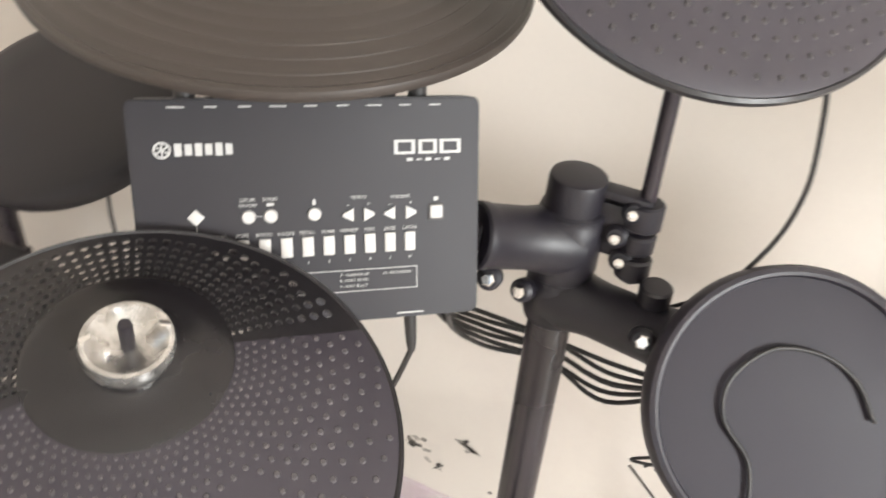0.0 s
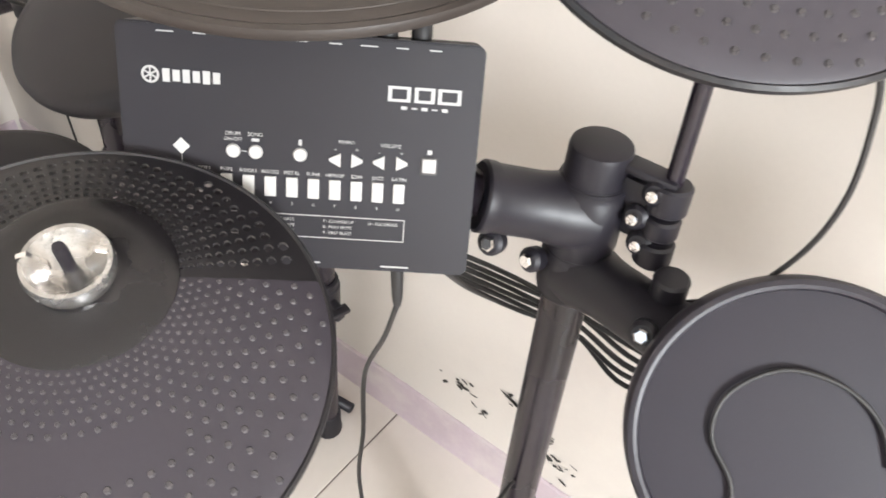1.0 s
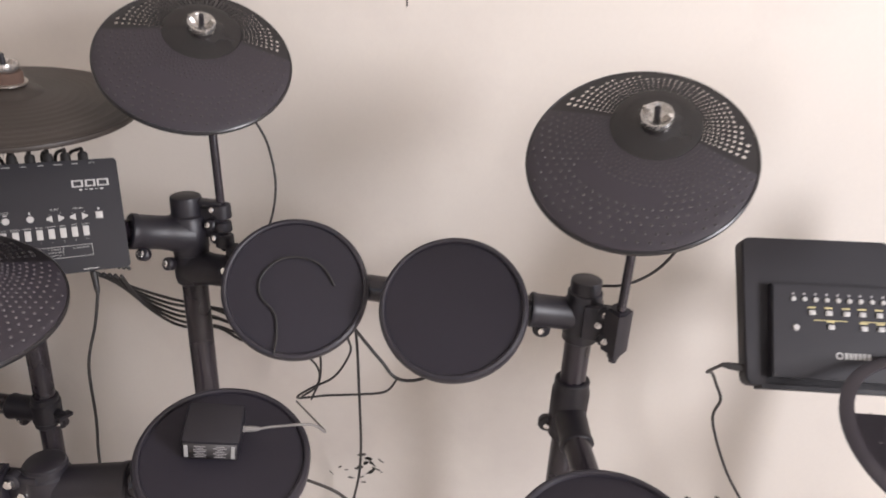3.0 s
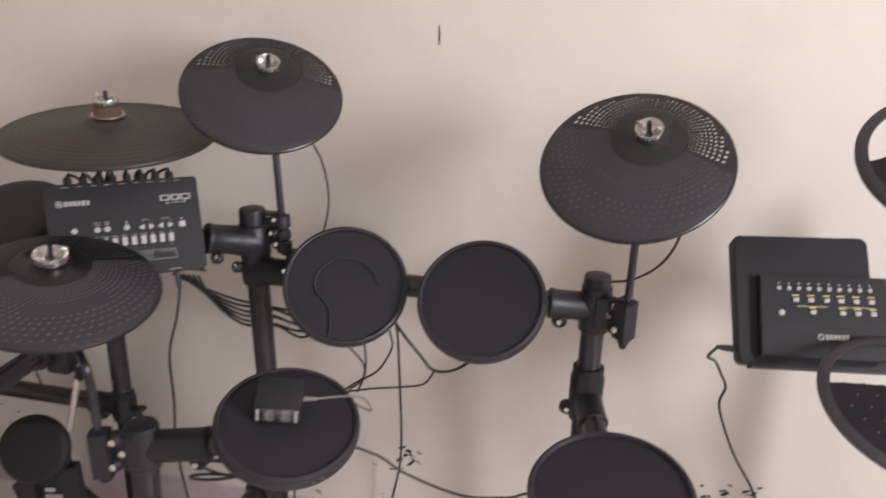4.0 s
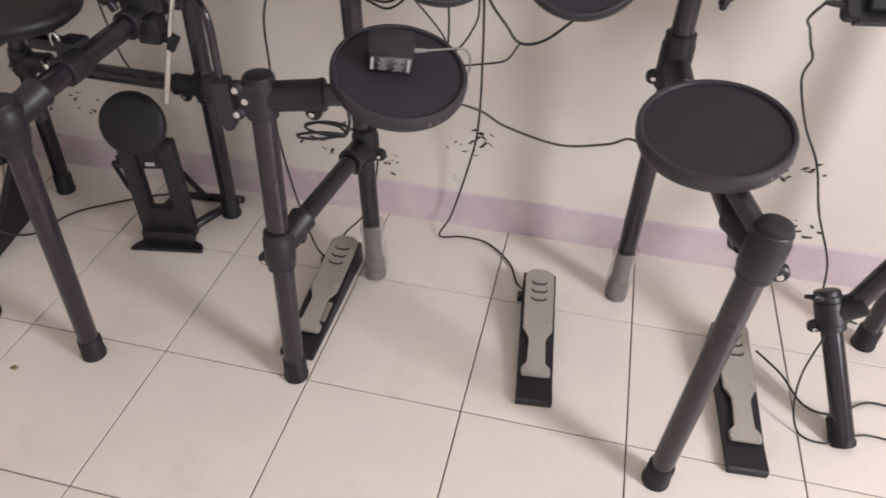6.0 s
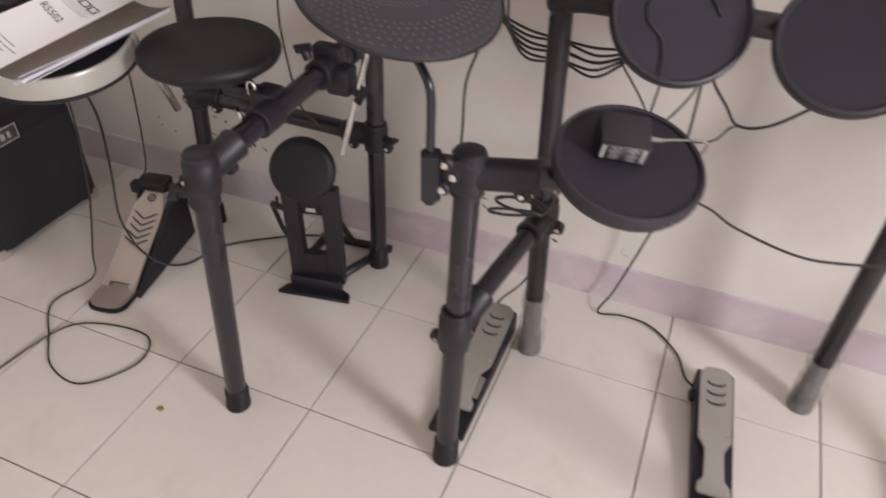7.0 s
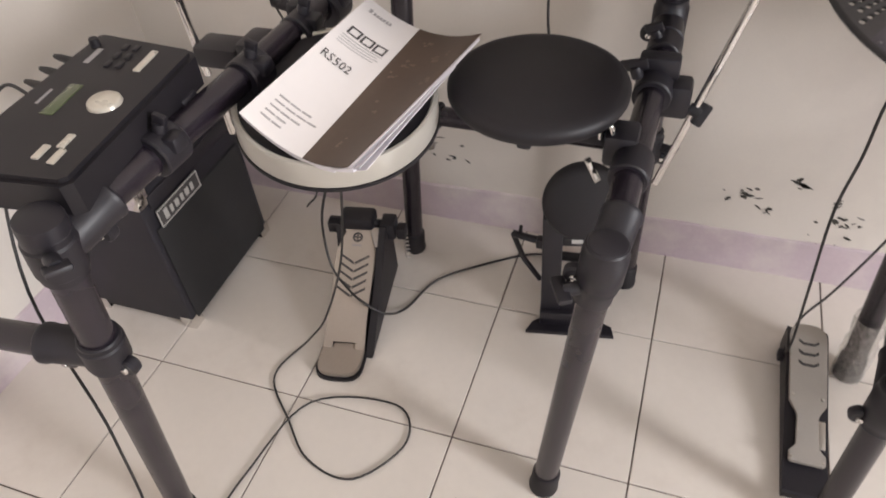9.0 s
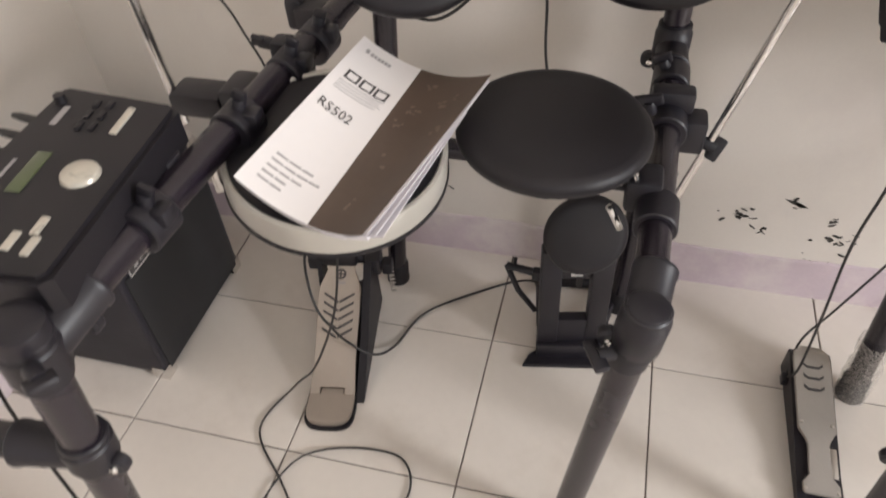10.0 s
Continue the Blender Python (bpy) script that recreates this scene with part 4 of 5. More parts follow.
for y in (0.02, 0.20, 0.33, 0.41):
    x = -1.150 + (y + 0.07) * 0.1
    part("collar", sleeve((x, y - 0.022, 0.7385), (x + 0.0044, y + 0.022, 0.7395), 0.028), M_PLASTIC, rack2)
    part("bolt_boss", box(0.022, 0.026, 0.022, 0.005, (x + 0.024, y, 0.752)), M_PLASTIC, rack2)
    wing_knob(rack2, (x + 0.006, y, 0.757), (0.3, 0.1, 1), 0.009)
# upper rail that carries the toms
tube(rack2, (-1.072, 0.640, 0.775), (-0.600, 0.660, 0.775))
for x in (-0.90, -0.66):
    part("pad_holder", joined(box(0.05, 0.06, 0.06, 0.008, (x, 0.64, 0.79)), box(0.03, 0.16, 0.026, 0.006, (x, 0.555, 0.81))), M_PLASTIC, rack2)
# arm with clamps for the low pad and the cymbal rod
part("collar", sleeve((-0.6095, 0.235, 0.621), (-0.608, 0.285, 0.623), 0.0275), M_PLASTIC, rack2)
part("pad_holder", joined(box(0.045, 0.05, 0.05, 0.007, (-0.628, 0.300, 0.632)), box(0.08, 0.028, 0.024, 0.005, (-0.68, 0.305, 0.640))), M_PLASTIC, rack2)
part("eye_bolt", pipe(glide([(-0.640, 0.285, 0.64), (-0.640, 0.284, 0.662), (-0.647, 0.285, 0.672), (-0.656, 0.287, 0.664), (-0.656, 0.287, 0.645)]), 0.0036, 10), M_CHROME, rack2, "bright bent steel rod")
part("drum_key_bolt", pipe([(-0.668, 0.262, 0.628), (-0.650, 0.255, 0.598)], 0.005, 10), M_CHROME, rack2, "bright steel bolt")
part("collar", sleeve((-0.6035, 0.425, 0.6295), (-0.602, 0.490, 0.6325), 0.029), M_PLASTIC, rack2)
part("rod_bracket", joined(box(0.05, 0.045, 0.055, 0.008, (-0.572, 0.462, 0.615)), box(0.06, 0.03, 0.035, 0.006, (-0.60, 0.47, 0.66))), M_PLASTIC, rack2)
wing_knob(rack2, (-0.628, 0.44, 0.655), (-0.3, -0.2, 1), 0.02)
wing_knob(rack2, (-0.548, 0.46, 0.60), (1, -0.2, -0.4), 0.018)
tube(rack2, (-0.578, 0.452, 0.452), (-0.413, 0.490, 1.055), 0.0062, M_CHROME, "cymbal_rod")
tube(rack2, (-1.240, 0.254, 0.690), (-1.238, 0.222, 1.10), 0.0062, M_CHROME, "cymbal_rod")
tube(rack2, (-1.150, 0.485, 0.735), (-1.152, 0.480, 1.10), 0.0058, M_CHROME, "cymbal_rod")
part("rod_bracket", joined(box(0.075, 0.05, 0.035, 0.008, (-1.205, 0.262, 0.728)), box(0.04, 0.06, 0.04, 0.008, (-1.150, 0.270, 0.735))), M_PLASTIC, rack2)
part("rod_bracket", joined(box(0.075, 0.05, 0.035, 0.008, (-1.12, 0.485, 0.742)), box(0.03, 0.03, 0.05, 0.008, (-1.16, 0.485, 0.742))), M_PLASTIC, rack2)
for y in (0.10, 0.37, 0.52):
    x = -1.150 + (y + 0.07) * 0.1
    part("bolt_boss", box(0.030, 0.034, 0.030, 0.007, (x - 0.026, y, 0.748)), M_PLASTIC, rack2)
    wing_knob(rack2, (x - 0.040, y, 0.752), (-1, -0.2, 0.3), 0.012)
wing_knob(rack2, (-0.611, 0.557, 0.655), (-0.4, -0.2, 1), 0.014)
part("collar", sleeve((-0.601, 0.535, 0.6345), (-0.600, 0.580, 0.6365), 0.0275), M_PLASTIC, rack2)
part("rod_end", pipe([(-0.952, 0.355, 0.650), (-0.957, 0.385, 0.580), (-0.961, 0.424, 0.485)], 0.0085, 14), M_CHROME, rack2, "bright chrome rod end")
in_rack(rack2)

PADS2 = "pads of the second kit"
flat_pad(facing((-0.749, 0.316, 0.711), (0.026, -0.022, 1.0)), "smooth black round rubber drum pad with a rounded edge", PADS2, 0.1245)
flat_pad(facing((-0.949, 0.398, 0.9045), (0.259, -0.583, 1.0)), "smooth black rubber tom pad", PADS2, 0.108)
flat_pad(facing((-0.6527, 0.4673, 0.9015), (0.019, -0.427, 1.0)), "smooth black rubber tom pad", PADS2, 0.116)
plain_cymbal(facing((-0.413, 0.489, 1.069), (0.085, -0.114, 1.0)), "large brownish black grooved cymbal pad on a chrome rod", r0=0.179)

# snare with an ivory hoop
SN = facing((-1.003, 0.210, 0.717), (0.120, -0.1345, 1.0))
snare = thing("snare_pad", SN, "round snare pad with an ivory metal hoop, a booklet on it", "drum pad")
r = 0.1388
part("head", lathe([(0, 0.0), (r - 0.009, 0.0), (r - 0.008, -0.003), (0, -0.004)], 80), M_RUBBER, snare, "black rubber playing surface")
part("hoop", lathe([(r - 0.0085, -0.006), (r - 0.0082, 0.0015), (r - 0.006, 0.0035), (r - 0.002, 0.003), (r, -0.001), (r + 0.001, -0.034), (r - 0.004, -0.037), (r - 0.016, -0.037)], 96), M_HOOP, snare, "ivory metal hoop")
part("lower_rim", lathe([(r - 0.006, -0.0355), (r + 0.0025, -0.036), (r + 0.003, -0.040), (r, -0.043), (r - 0.02, -0.05), (0, -0.052)], 96), M_RUBBER, snare, "black lower rim")
for a in (85, 205):
    part("tension_lug", moved(box(0.012, 0.018, 0.05, 0.004, (0, 0, 0)), pose(0, 0, 0, 0, 0, a) @ Matrix.Translation((r + 0.008, 0, -0.028))), M_CHROME, snare, "chrome tension lug")
part("mount_arm", joined(box(0.05, 0.05, 0.03, 0.006, (0, 0, -0.065)), box(0.14, 0.03, 0.022, 0.005, (-0.07, 0, -0.065))), M_PLASTIC, snare)

# booklet
bl, bt, br, bb = Vector((-1.071, 0.091, 0)), Vector((-1.003, 0.352, 0)), Vector((-0.833, 0.335, 0)), Vector((-0.913, 0.064, 0))


def seam(v):
    """Where the white part of the cover meets the brown band."""
    return 0.53 - 0.085 * v


def book_z(u, v, lift):
    """The bent cover: high along the spine, low by the seam, up again at the fore edge."""
    us, zl, zs, zr = seam(v), 0.753 + 0.033 * v, 0.709 + 0.040 * v, 0.716 + 0.041 * v
    k1 = (zs - zl) / us
    bend = (zr - zs) / (1 - us) - k1
    return zl + k1 * u + bend * u * (u - us) + lift - 0.0155


def book_xy(u, v):
    return bl * (1 - u) * (1 - v) + bt * (1 - u) * v + bb * u * (1 - v) + br * u * v


def sheet(u0, u1, v0, v1, lift, thick, nu=14, nv=14, slant=(0, 0), curl=0.0):
    """A slightly curled sheet over part of the booklet; u runs across, v along; slant moves the two side edges along v."""
    bm = bmesh.new()
    rows = []
    for i in range(nu + 1):
        row = []
        for j in range(nv + 1):
            v = v0 + (v1 - v0) * j / nv
            ua, ub = u0 + slant[0] * v, u1 + slant[1] * v
            u = ua + (ub - ua) * i / nu
            p = book_xy(u, v)
            row.append(bm.verts.new((p.x, p.y, book_z(u, v, lift) + curl * (i / nu) ** 2 * (1 - v) ** 2)))
        rows.append(row)
    for a, b in zip(rows, rows[1:]):
        for k in range(nv):
            bm.faces.new((a[k], b[k], b[k + 1], a[k + 1]))
    bmesh.ops.recalc_face_normals(bm, faces=bm.faces)
    if bm.faces[0].normal.z < 0:
        bmesh.ops.reverse_faces(bm, faces=bm.faces)
    bmesh.ops.solidify(bm, geom=bm.faces[:], thickness=thick)
    return bm


booklet = thing("booklet", (0, 0, 0), "white and brown printed manual with curled pages on the snare", "booklet")
part("page_block", sheet(0.012, 0.985, 0.006, 0.985, 0.0140, 0.0060), M_PAGES, booklet, "curled white inner pages")
part("page_block", sheet(0.03, 0.80, 0.012, 0.975, 0.0072, 0.0030), M_PAGES, booklet, "lower pages fanned out")
for k, (u1, v0, v1, low, lift) in enumerate(((1.010, 0.0, 0.97, -0.01, 0.0135), (1.055, 0.010, 0.90, -0.075, 0.0105), (1.085, 0.030, 0.78, -0.12, 0.0060))):
    part("page", sheet(0.80, u1, v0, v1, lift, 0.0008, slant=(0, low), curl=0.007 - 0.004 * k), M_PAGES, booklet, "loose curled page edge")
part("cover", sheet(0.0, seam(0), 0, 1.0, 0.0155, 0.0009, slant=(0, -0.085)), M_PAPER, booklet, "white printed front cover")
part("cover_band", sheet(seam(0), 0.965, 0, 1.0, 0.0155, 0.0009, slant=(-0.085, 0.03), curl=0.003), M_BROWNP, booklet, "brown printed band of the cover")
rng = random.Random(12)
for u, v, n in ((0.62, 0.72, 7), (0.78, 0.82, 6), (0.58, 0.62, 4), (0.72, 0.14, 6), (0.86, 0.20, 5), (0.66, 0.40, 3), (0.86, 0.62, 4), (0.56, 0.88, 4)):
    for k in range(n):
        a, b = u + rng.uniform(-0.05, 0.06), v + rng.uniform(-0.045, 0.045)
        part("cover_pattern", sheet(a, a + rng.uniform(0.012, 0.04), b, b + rng.uniform(0.006, 0.018), 0.0159, 0.0005, 2, 2), M_BROWNL, booklet, smooth=False)


def on_cover(u, v, lift=0.0012):
    p = book_xy(u, v)
    right = (book_xy(u + 0.1, v) - p)
    right.z = book_z(u + 0.1, v, 0.0155) - book_z(u, v, 0.0155)
    along = book_xy(u, v + 0.1) - p
    along.z = book_z(u, v + 0.1, 0.0155) - book_z(u, v, 0.0155)
    return facing((p.x, p.y, book_z(u, v, 0.0155) + lift), right.cross(along), right)


for k, ch in enumerate("RS502"):
    lettering(ch, 0.0195, M_INK, booklet, on_cover(0.082 + 0.0505 * k, 0.552 - 0.002 * k, 0.0014), stretch=0.95)
for k in range(3):
    u, v = 0.070 + 0.112 * k, 0.735 - 0.004 * k
    for a, b, c, d in ((0, 0.098, 0, 0.008), (0, 0.098, 0.046, 0.054), (0, 0.016, 0.008, 0.046), (0.082, 0.098, 0.008, 0.046)):
        part("cover_mark", sheet(u + a, u + b, v + c, v + d, 0.0163, 0.0006, 4, 2), M_INK, booklet, smooth=False)
part("cover_mark", sheet(0.070, 0.095, 0.925, 0.948, 0.0163, 0.0006, 3, 2), M_INKG, booklet, smooth=False)
for k in range(6):
    part("cover_mark", sheet(0.108 + 0.026 * k, 0.128 + 0.026 * k, 0.925, 0.942, 0.0163, 0.0006, 2, 2), M_INKG, booklet, smooth=False)
for k in range(4):
    part("cover_line", sheet(0.06, 0.40 - 0.03 * (k % 2), 0.712 - 0.017 * k, 0.7165 - 0.017 * k, 0.0163, 0.0006, 6, 1), M_PALEINK, booklet, smooth=False)
for k in range(5):
    s, n = 0.215 - 0.034 * k, (3, 4, 3, 2, 2)[k]
    e = (0.36, 0.44, 0.34, 0.26, 0.26)[k]
    for q in range(n):
        a = 0.085 + (e - 0.085) * q / n
        part("cover_line", sheet(a, a + (e - 0.085) / n - 0.010, s - 0.009, s, 0.0163, 0.0006, 4, 1), M_INKG, booklet, smooth=False)

# module of the second kit
mod2 = thing("drum_module", facing((-1.225, 0.014, 0.800), (0.03, -0.02, 1.0), (-0.08, 1.0, 0)), "black drum sound module with a pale dial and a small display", "drum module")
part("case", prism([(-0.132, -0.078), (0.118, -0.085), (0.128, -0.076), (0.145, 0.058), (0.138, 0.068), (-0.138, 0.086), (-0.148, 0.078), (-0.142, -0.068)], -0.046, 0, 0.006), M_RUBBER, mod2)
part("dial", moved(lathe([(0, 0.006), (0.017, 0.006), (0.0195, 0.004), (0.0205, 0), (0, 0)], 40), (-0.004, -0.036, 0)), M_DIAL, mod2, "pale round dial")
part("display", box(0.062, 0.017, 0.0012, 0.0003, (-0.006, 0.020, 0.0004)), M_LCD, mod2, "dim green display")
part("display_print", box(0.030, 0.004, 0.0004, at=(-0.004, 0.046, 0.0002)), M_INKG, mod2, smooth=False)
for x, y in ((-0.100, -0.020), (-0.078, -0.036), (-0.104, -0.042), (0.075, -0.036), (0.098, -0.036)):
    part("key", box(0.024, 0.009, 0.003, 0.001, (x, y, 0.001)), M_DIAL, mod2, "pale grey key")
for k in range(6):
    part("key", box(0.013, 0.007, 0.003, 0.001, (0.072 + 0.02 * (k % 3), -0.008 + 0.016 * (k // 3), 0.001)), M_RUBBER, mod2, "black key")
part("model_bar", box(0.034, 0.008, 0.0004, at=(0.088, 0.040, 0.0002)), M_INKG, mod2, smooth=False)
part("knob", moved(lathe([(0, 0.010), (0.006, 0.010), (0.007, 0), (0, 0)], 20), (0.112, 0.052, 0)), M_RUBBER, mod2)
for k in range(3):
    part("plug", moved(lathe([(0, 0.04), (0.003, 0.04), (0.005, 0.03), (0.006, 0), (0, 0)], 14), facing((0.035 + 0.03 * k, 0.072, -0.018), (0.1, 1, 0.1))), M_CORD, mod2, "black cord plug")
part("rack_mount", joined(box(0.11, 0.05, 0.018, 0.004, (0, -0.05, -0.056)), box(0.06, 0.035, 0.03, 0.004, (0.0, -0.075, -0.066))), M_STEEL, mod2, "pale steel mounting plate")

# kick tower
kick = thing("kick_tower", (-0.70, 0.47, 0), "black kick drum tower with a round rubber target", "kick drum tower")
part("target", moved(lathe([(0, 0.004), (0.055, 0.003), (0.068, 0.0), (0.073, -0.006), (0.074, -0.014), (0.068, -0.022), (0, -0.022)], 48), facing((0.008, -0.006, 0.3757), (0.798, -2.363, 1.0))), M_RUBBER, kick, "round black rubber target")
lean = Matrix.Translation((-0.002, 0.035, 0.03)) @ pose(0, 0, 0, 0, 0, 12) @ pose(0, 0, 0, 0, -0.5, 0)
for x in (-0.048, 0.048):
    part("side_rail", moved(box(0.040, 0.030, 0.280, 0.004, (x, 0, 0.140)), lean), M_PLASTIC, kick)
part("lower_plate", moved(box(0.136, 0.024, 0.088, 0.003, (0, 0, 0.042)), lean), M_PLASTIC, kick)
part("upper_plate", moved(box(0.10, 0.022, 0.085, 0.003, (0, 0.004, 0.262)), lean), M_PLASTIC, kick)
part("cross_bar", moved(box(0.08, 0.014, 0.024, 0.003, (0, 0.002, 0.212)), lean), M_PLASTIC, kick)
part("paper_label", moved(box(0.022, 0.001, 0.010, at=(0, -0.0075, 0.216)), lean), M_BUTTON, kick, "small white label", smooth=False)
part("base_flange", moved(prism([(-0.093, -0.012), (0.093, -0.012), (0.088, 0.012), (0.062, 0.028), (-0.062, 0.028), (-0.080, 0.014)], 0.003, 0.014, 0.002), pose(0, 0, 0, 0, 0, 10)), M_PLASTIC, kick)
part("base_front", moved(box(0.130, 0.03, 0.04, 0.004, (0, 0.022, 0.030)), pose(0, 0, 0, 0, 0, 10)), M_PLASTIC, kick)
for x in (-0.062, 0.055):
    part("rear_leg", pipe([(x, 0.05, 0.05), (x * 1.4, 0.21, 0.012)], 0.012, 10), M_PLASTIC, kick)
part("side_bracket", joined(pipe([(-0.143, 0.07, 0.198), (-0.060, 0.06, 0.196)], 0.008, 10), pipe([(-0.143, 0.07, 0.198), (-0.118, 0.065, 0.135), (-0.080, 0.06, 0.085)], 0.006, 10), box(0.03, 0.02, 0.024, 0.004, (-0.075, 0.06, 0.196)), pipe([(-0.128, 0.07, 0.198), (-0.126, 0.07, 0.222)], 0.004, 8)), M_PLASTIC, kick)
part("rear_bar", pipe([(-0.10, 0.21, 0.012), (0.10, 0.235, 0.012)], 0.011, 10), M_PLASTIC, kick)
part("rear_brace", pipe([(0.0, 0.21, 0.02), (0.004, 0.075, 0.25)], 0.008, 10), M_PLASTIC, kick)


# ---- foot pedals ----


def controller(m, label):
    """A flat hi-hat controller: black base, grey footboard with a waist, three chevrons."""
    ob = thing("foot_controller", m, label, "foot pedal", "flat foot controllers")
    part("base", moved(prism([(0, 0.001), (0.350, 0.001), (0.350, 0.058), (0.335, 0.060), (0.060, 0.0185), (0.004, 0.0185), (0, 0.015)], -0.038, 0.038, 0.002), pose(0, 0, 0, 90, 0, 90)), M_PLASTIC, ob)
    half = [(0.027, 0.058), (0.031, 0.062), (0.031, 0.078), (0.020, 0.092), (0.0185, 0.150), (0.0215, 0.160), (0.033, 0.180), (0.034, 0.330), (0.031, 0.345), (0.018, 0.356), (0, 0.358)]
    out = half + [(-x, y) for x, y in half[-2::-1]]
    plate = moved(prism(out, 0, 0.006, 0.0015), Matrix.Translation((0, 0, 0.018)) @ pose(0, 0, 0, 7.5, 0, 0))
    board = part("footboard", plate, M_PEDAL, ob, "worn grey metal footboard")
    top = Matrix.Translation((0, 0, 0.018)) @ pose(0, 0, 0, 7.5, 0, 0)
    for k in range(3):
        y = 0.262 + 0.024 * k
        bm = prism([(-0.018, y + 0.003), (-0.010, y - 0.003), (0.010, y - 0.003), (0.018, y + 0.003), (0.018, y + 0.009), (0.010, y + 0.002), (-0.010, y + 0.002), (-0.018, y + 0.009)], 0.0060, 0.0076)
        part("chevron", moved(bm, top), M_INK, board, "dark chevron grip")
    for x, y in ((-0.026, 0.192), (0.026, 0.192), (-0.027, 0.066), (0.027, 0.066)):
        part("rivet", moved(lathe([(0, 0.0015), (0.003, 0.001), (0.0035, 0), (0, 0)], 10), top @ Matrix.Translation((x, y, 0.006))), M_STEEL, board)
    part("socket", box(0.014, 0.022, 0.018, 0.003, (-0.043, 0.295, 0.030)), M_PLASTIC, ob)
    return ob


controller(pose(0.290, 0.203, 0.0, 0, 0, 6), "flat black foot controller with a grey footboard on the floor")
tagged_pedal = controller(pose(-0.236, 0.206, 0.0, 0, 0, 0), "flat black foot controller with a metal strip beside a post")
part("side_strip", moved(box(0.013, 0.056, 0.004, 0.001), Matrix.Translation((0.0255, 0.122, 0.0315)) @ pose(0, 0, 0, 7.5, 0, 0)), M_STEEL, tagged_pedal, "bright metal strip")
controller(pose(0.712, 0.140, 0.0, 0, 0, 4), "flat black foot controller with a grey footboard near the third kit")

ped = thing("bass_pedal", pose(-1.140, 0.210, 0, 0, 0, 10), "champagne metal bass drum pedal with slotted footboard on the tiles", "drum pedal")


def heel_outline(w, y1, n=16):
    """A heel: round in front, straight sides back to y1."""
    out = []
    for k in range(n + 1):
        a = radians(180 + 180 * k / n)
        c, s = math.cos(a), math.sin(a)
        out.append((w * math.copysign(abs(c) ** 0.6, c), 0.042 - 0.042 * abs(s) ** 0.75))
    return out + [(w, y1), (-w, y1)]


part("heel_base", prism(heel_outline(0.051, 0.33), 0.001, 0.010, 0.002), M_RUBBER, ped)
part("heel_plate", moved(prism(heel_outline(0.047, 0.076)[:-2] + [(0.046, 0.0705), (0.024, 0.0705), (0.024, 0.0845), (-0.024, 0.0845), (-0.024, 0.0705), (-0.046, 0.0705)], 0.010, 0.019, 0.0025), Matrix.Translation((0, 0.006, 0))), M_PEDSIL, ped, "champagne metal heel plate")
ramp = Matrix.Translation((0, 0.078, 0.013)) @ pose(0, 0, 0, 30, 0, 0)
side = [(0.046, 0.0), (0.043, 0.06), (0.043, 0.12), (0.045, 0.19), (0.044, 0.222), (0.030, 0.258), (0.024, 0.280), (0.012, 0.286)]
board = part("footboard", moved(prism(side + [(-x, y) for x, y in side[::-1]] + [(-0.0255, 0.0), (-0.0255, 0.0135), (0.0255, 0.0135), (0.0255, 0.0)], 0, 0.007, 0.0015), ramp), M_PEDSIL, ped, "champagne metal footboard")
for k in range(5):
    y = 0.118 + 0.0185 * k
    for s in (-1, 1):
        bm = prism([(0.001 * s, y - 0.006), (0.032 * s, y + 0.013), (0.032 * s, y + 0.0185), (0.001 * s, y + 0.0005)][::s], 0.0068, 0.0078)
        part("slot", moved(bm, ramp), M_INK, board, "dark slanted slot", smooth=False)
part("badge", moved(lathe([(0.0075, 0), (0.0075, 0.0012), (0.0115, 0.0012), (0.0115, 0)], 28), ramp @ Matrix.Translation((0, 0.250, 0.0072))), M_INK, board, "dark ring mark")
part("badge", moved(joined(box(0.003, 0.018, 0.001), box(0.018, 0.003, 0.001)), ramp @ Matrix.Translation((0, 0.250, 0.0077))), M_INK, board, smooth=False)
part("badge_bar", moved(box(0.022, 0.004, 0.0008), ramp @ Matrix.Translation((0, 0.231, 0.0075))), M_INKG, board, smooth=False)
part("side_frame", moved(prism([(0, 0), (0.28, 0), (0.275, 0.155), (0.235, 0.165), (0.12, 0.072)], -0.008, 0.008, 0.001), Matrix.Translation((0.058, 0.065, 0.004)) @ pose(0, 0, 0, 90, 0, 90)), M_RUBBER, ped)
part("side_frame", moved(prism([(0.19, 0), (0.28, 0), (0.27, 0.155), (0.245, 0.160)], -0.005, 0.005, 0.001), Matrix.Translation((-0.048, 0.065, 0.004)) @ pose(0, 0, 0, 90, 0, 90)), M_RUBBER, ped)
part("axle", pipe([(-0.07, 0.325, 0.158), (0.085, 0.325, 0.158)], 0.010, 14), M_PLASTIC, ped)
part("axle_housing", joined(box(0.034, 0.045, 0.045, 0.006, (0.066, 0.325, 0.150)), box(0.078, 0.05, 0.032, 0.008, (-0.004, 0.328, 0.168)), box(0.022, 0.03, 0.03, 0.005, (0.096, 0.318, 0.145)), box(0.026, 0.03, 0.03, 0.005, (-0.062, 0.325, 0.150))), M_RUBBER, ped)
part("spring", pipe(glide([(0.100 + 0.006 * math.cos(k * 2.1), 0.325 + 0.006 * math.sin(k * 2.1), 0.13 - 0.004 * k) for k in range(20)], 3), 0.0016, 6), M_STEEL, ped, "steel coil spring")
part("hoop_clamp", joined(box(0.06, 0.05, 0.02, 0.004, (0, 0.36, 0.014)), box(0.10, 0.03, 0.012, 0.003, (0, 0.335, 0.010))), M_PLASTIC, ped)

